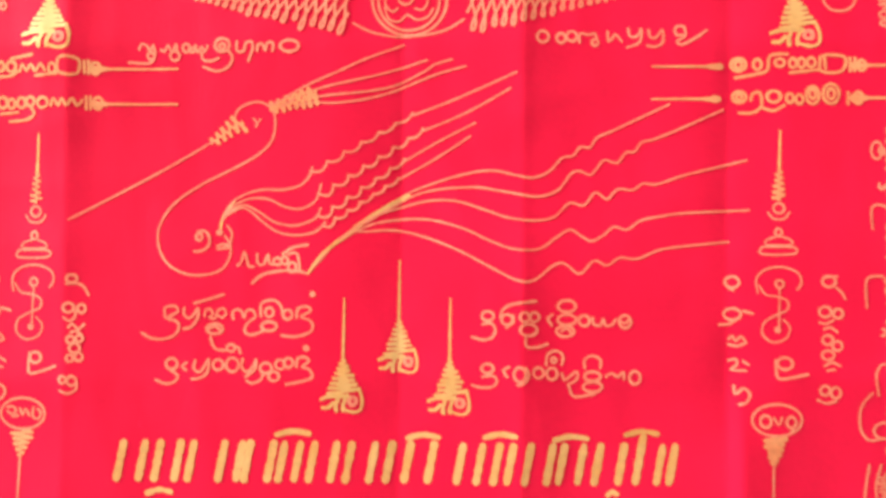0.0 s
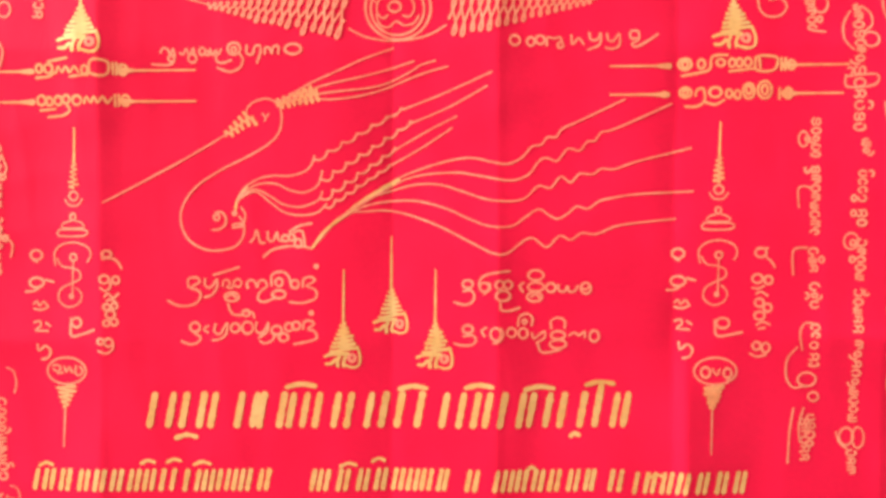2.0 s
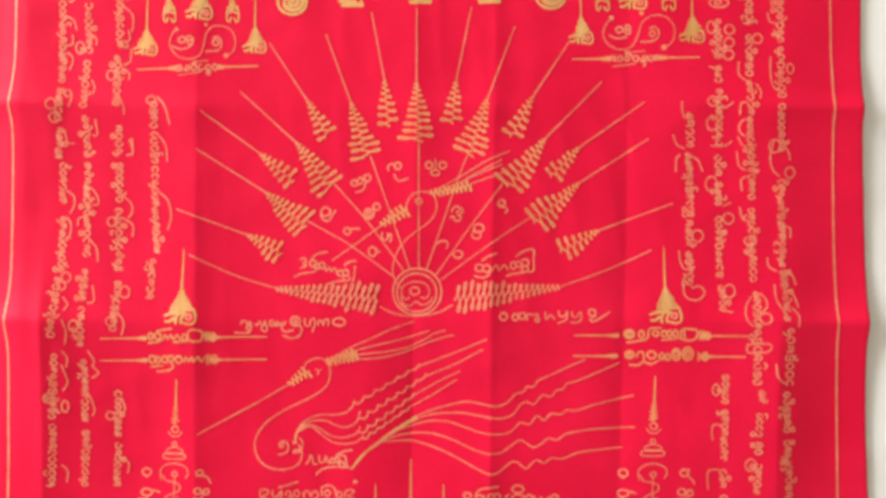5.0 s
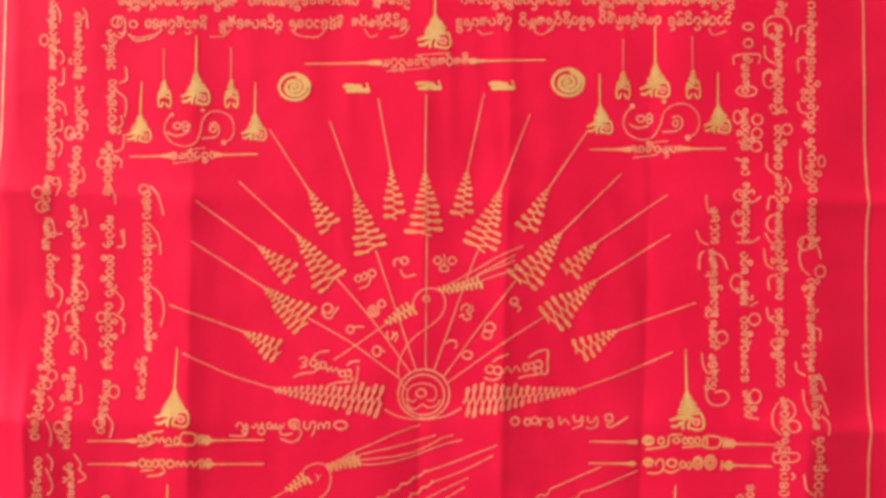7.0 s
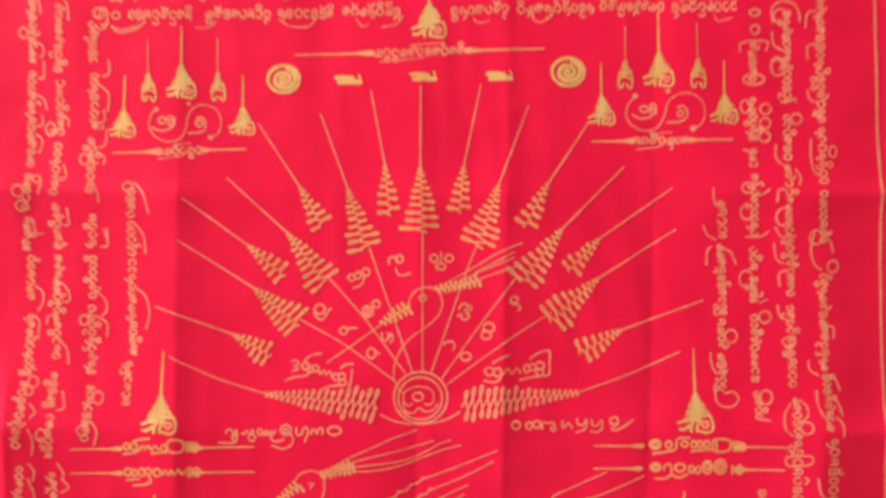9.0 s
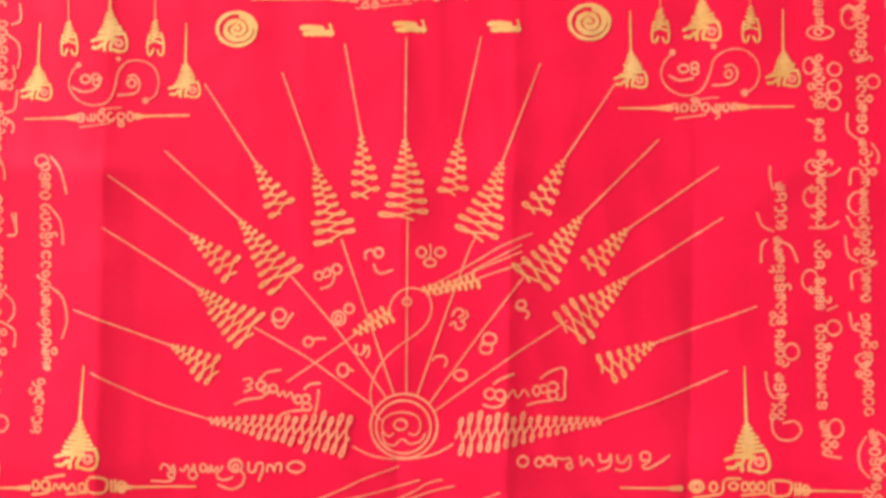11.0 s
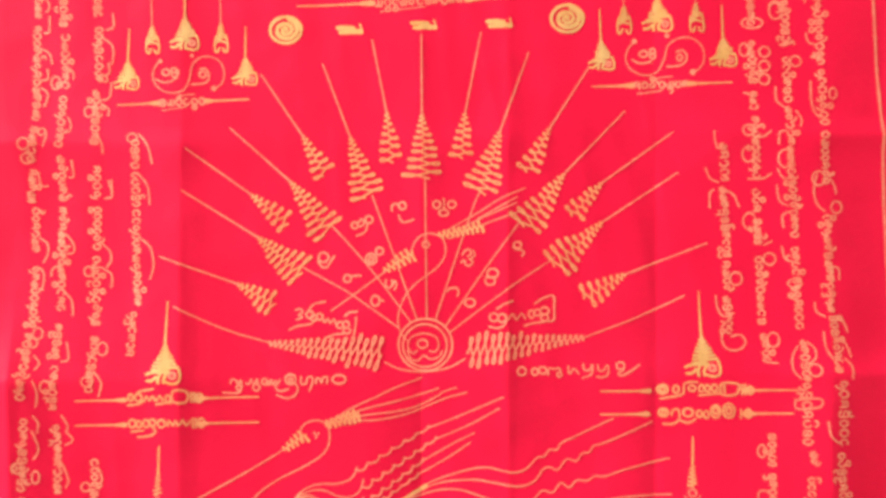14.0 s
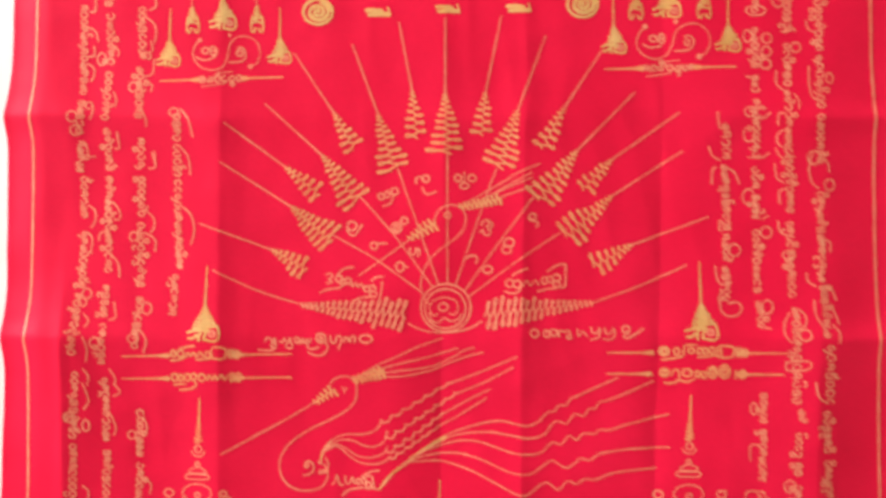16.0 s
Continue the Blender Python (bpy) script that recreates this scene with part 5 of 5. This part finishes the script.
tail([(-178.4, 192.8), (-178, 185.4), (-182, 183.4)])
tail([(-184, 178.7), (-179, 174.7), (-178, 169.4), (-179, 163.4)])
tail([(-181, 164), (-180.3, 158.7), (-183.7, 156.6)])
tail([(-179.3, 152.7), (-180.3, 144.6), (-184.3, 142.6)])
tail((-192.3, 136.1, 2.6, 3))
tail([(-185, 140.5), (-180.9, 137.2), (-181.3, 133.5)])
tail([(-187, 121.7), (-184.3, 116.4), (-184.3, 111.7)])
tail([(-179.5, 96.3), (-179.2, 86.9), (-182.2, 86.2)])
tail([(-221.4, 63.6), (-216.9, 60), (-216.6, 54.4), (-219.2, 49.4)])
tail([(-221.3, 46.6), (-218.6, 42.3), (-219.4, 35.3)])
tail((-221.5, 8.7, 2.8, 3.2))
tail([(-223.1, -3.7), (-220, -8), (-222.2, -11.6)])
tail((-224.1, 3.4, 2.5, 2.5))
tail([(-223, -18), (-220.6, -25.1), (-221.5, -32.9)])
tail([(-223.3, -37.9), (-220.5, -42.2), (-221.3, -47.9)])
tail((-233, -67.7, 2.9, 2.9))
tail([(-224.1, -46.4), (-220.8, -57.1), (-223.7, -62.8)])
tail((-222.8, -73.2, 2.1, 3.5))
tail([(-225.8, -111.3), (-222.4, -115), (-223.2, -122.1)])
tail([(-205.5, 65.2), (-201.7, 59.9), (-201.4, 55), (-205, 54.3)])
tail([(-209.3, 47.6), (-213.6, 45.8), (-214.3, 41.6)])
tail([(-207.4, 33), (-202.5, 27.3), (-201.6, 18.8)])
tail([(-204.7, 3.2), (-203.7, -6), (-207.6, -7.4)])
tail((-216, -21.6, 2.8, 3.5))
tail([(-207.7, -38), (-204.3, -43.8), (-205, -47.3)])
tail([(-205.4, -47.3), (-201.6, -52.3), (-205.9, -55.1)])
tail([(-207.5, -66.5), (-204.7, -75.1), (-206.2, -79.4)])
tail([(-181.1, 95.8), (-179.1, 87.3), (-183, 85.9)])
tail([(-185.8, 60.5), (-180.6, 55.5), (-180, 49.8), (-182.5, 46.3)])
tail([(-186, 46.3), (-179.7, 42), (-179.8, 34.9)])
tail((-192.8, 43.9, 2.5, 2.8))
tail((-184.6, -0.5, 2.9, 3.6))
tail((-192.6, -19, 3.2, 2.8))
tail([(-189, -13.3), (-184.8, -19.7), (-186.4, -27.5)])
tail((-194.9, -79.5, 2.5, 2.5))
tail([(-187.6, -68.2), (-185.6, -75.3), (-188.5, -78.9)])
tail([(-189.6, -106), (-184, -110.4), (-184.8, -116.8)])
tail((-167, 120.5, 2.8, 2.5))
tail([(-163.1, 122.5), (-158.2, 116.2), (-155.5, 105.5)])
tail([(-164.1, 100), (-158.5, 92.8), (-157.3, 82.2)])
tail([(-162.5, 62.4), (-156.9, 57.4), (-154.9, 47.5), (-157.1, 39)])
row([(-233.1, -136.9), (-234.4, -173.9)], 5.3, 1.1, 0.3, 116)
line("flourish", [(-231.2, -150.8), (-228.1, -151.8), (-226.8, -155.7), (-227.9, -159.5)], 0.9)
line("flourish", [(-237.1, -145), (-240.2, -145.8), (-241.7, -149.6), (-240.7, -153.4)], 0.9)
row([(-234.3, -179.6), (-234.1, -203.3), (-233.7, -227.1)], 5.3, 1.1, 0.3, 117)
line("flourish", [(-237.1, -196.2), (-240.3, -197.5), (-241.8, -203), (-240.8, -208.6)], 0.9)
line("flourish", [(-237.1, -196.7), (-240.3, -198.1), (-241.8, -203.7), (-240.8, -209.3)], 0.9)
row([(-233.6, -231.3), (-233.4, -245.9)], 5.3, 1.1, 0.3, 118)
line("flourish", [(-230.3, -229.4), (-227.2, -230.8), (-225.9, -236.1), (-227, -241.4)], 0.9)
row([(-214.1, -163.7), (-214.3, -194.8), (-214.4, -226.1)], 5.3, 1.1, 0.3, 120)
line("flourish", [(-211.2, -213.2), (-208, -214.4), (-206.7, -218.9), (-207.8, -223.4)], 0.9)
row([(-214.4, -231.1), (-214.4, -246.3)], 5.3, 1.1, 0.3, 121)
line("flourish", [(-211.2, -239.4), (-208.1, -240.6), (-206.7, -245), (-207.9, -249.4)], 0.9)
line("flourish", [(-211.2, -237.1), (-208.1, -238.2), (-206.7, -242.6), (-207.9, -246.9)], 0.9)
line("flourish", [(-187.7, -169.7), (-184.6, -171.1), (-183.2, -176.6), (-184.4, -182)], 0.9)
row([(-190.8, -183.9), (-190.5, -224.3)], 5.3, 1.1, 0.3, 124)
line("flourish", [(-193.6, -206.1), (-196.8, -207.1), (-198.2, -211.2), (-197.2, -215.3)], 0.9)
row([(-190.4, -229.9), (-190.4, -239.5)], 5.3, 1.1, 0.3, 125)
line("flourish", [(-187.2, -226.7), (-184, -227.8), (-182.7, -232.2), (-183.8, -236.6)], 0.9)
line("flourish", [(-187.2, -232.6), (-184, -233.6), (-182.7, -237.6), (-183.8, -241.5)], 0.9)
row([(237.1, -94.9), (239, -121.9), (239.3, -149)], 5.3, 1.1, 0.3, 126)
line("flourish", [(235.9, -139.2), (232.7, -140.1), (231.2, -143.8), (232.3, -147.7)], 0.9)
row([(239.3, -152.6), (240.1, -195)], 5.3, 1.1, 0.3, 127)
line("flourish", [(236.4, -172.7), (233.2, -173.9), (231.7, -179.1), (232.8, -184.3)], 0.9)
line("flourish", [(236.2, -162.1), (232.9, -163), (231.5, -166.6), (232.6, -170.3)], 0.9)
row([(240.2, -200.1), (240.7, -227.5), (241.2, -255.1)], 5.3, 1.1, 0.3, 128)
line("flourish", [(237.6, -236.4), (234.4, -237.4), (232.9, -241.6), (234, -245.9)], 0.9)
line("flourish", [(237.8, -243.1), (234.5, -244.3), (233, -249.1), (234.2, -254)], 0.9)
row([(197.5, -52.7), (197.2, -71.7)], 5.2, 1.1, 0.18, 140)
row([(197.2, -75.5), (196.9, -108.4)], 5.2, 1.1, 0.18, 141)
row([(196.4, -114.1), (196.8, -126.5)], 5.2, 1.1, 0.18, 142)
row([(197.3, -130.7), (197.2, -145.5)], 5.2, 1.1, 0.18, 143)
row([(197.4, -150.3), (197.4, -157.4)], 5.2, 1.1, 0.18, 144)
row([(196.7, -164.1), (197.1, -171.2)], 5.2, 1.1, 0.18, 145)
row([(196.3, -193.8), (195.6, -209.7)], 5.2, 1.1, 0.18, 146)
row([(220.9, -63), (220.3, -72.3)], 5.2, 1.1, 0.18, 148)
row([(219.1, -77.8), (218.8, -93.2)], 5.2, 1.1, 0.18, 149)
row([(218.7, -96), (218.8, -106.4)], 5.2, 1.1, 0.18, 150)
row([(218.7, -110), (218.4, -130.7)], 5.2, 1.1, 0.18, 151)
row([(218, -133.4), (217.3, -157.1)], 5.2, 1.1, 0.18, 152)
row([(217.6, -158.2), (216.3, -198.1)], 5.2, 1.1, 0.18, 153)
row([(215.8, -211), (215.6, -223.1)], 5.2, 1.1, 0.18, 154)
row([(193.3, -195.5), (193.4, -216.4)], 5.2, 1.1, 0.18, 155)
row([(236, -64), (237, -92)], 5.4, 1.1, 0.2, 160)
tail((191.5, -63, 2.2, 3.5))
tail([(189.5, -95.1), (189.3, -86.5), (193.6, -85.6), (197.6, -89.3)])
tail([(187.1, -127.2), (187.1, -115.8), (193.5, -114.4)])
tail([(191.2, -162.9), (190.1, -155.1), (192.4, -150.5), (196.2, -150.3)])
tail((196.7, -160.7, 1.7, 1.5))
tail([(188.8, -161.7), (184.3, -167.5), (184, -176), (187.4, -181), (192.8, -180.3)])
tail((193.8, -177.2, 4.3, 3.3))
tail((197.1, -185.5, 2.4, 2.1))
tail([(192.6, -191), (190.4, -199.3), (191.1, -207.4)])
tail((214, -111.4, 3.3, 3.8))
tail((213.4, -204.9, 3.3, 4.2))
tail((218.9, -205.5, 2.8, 5))
tail([(208.5, -202.7), (210.1, -207.7), (213.9, -211)])
tail([(187.8, -191), (186, -202.6), (185.2, -217.4)])
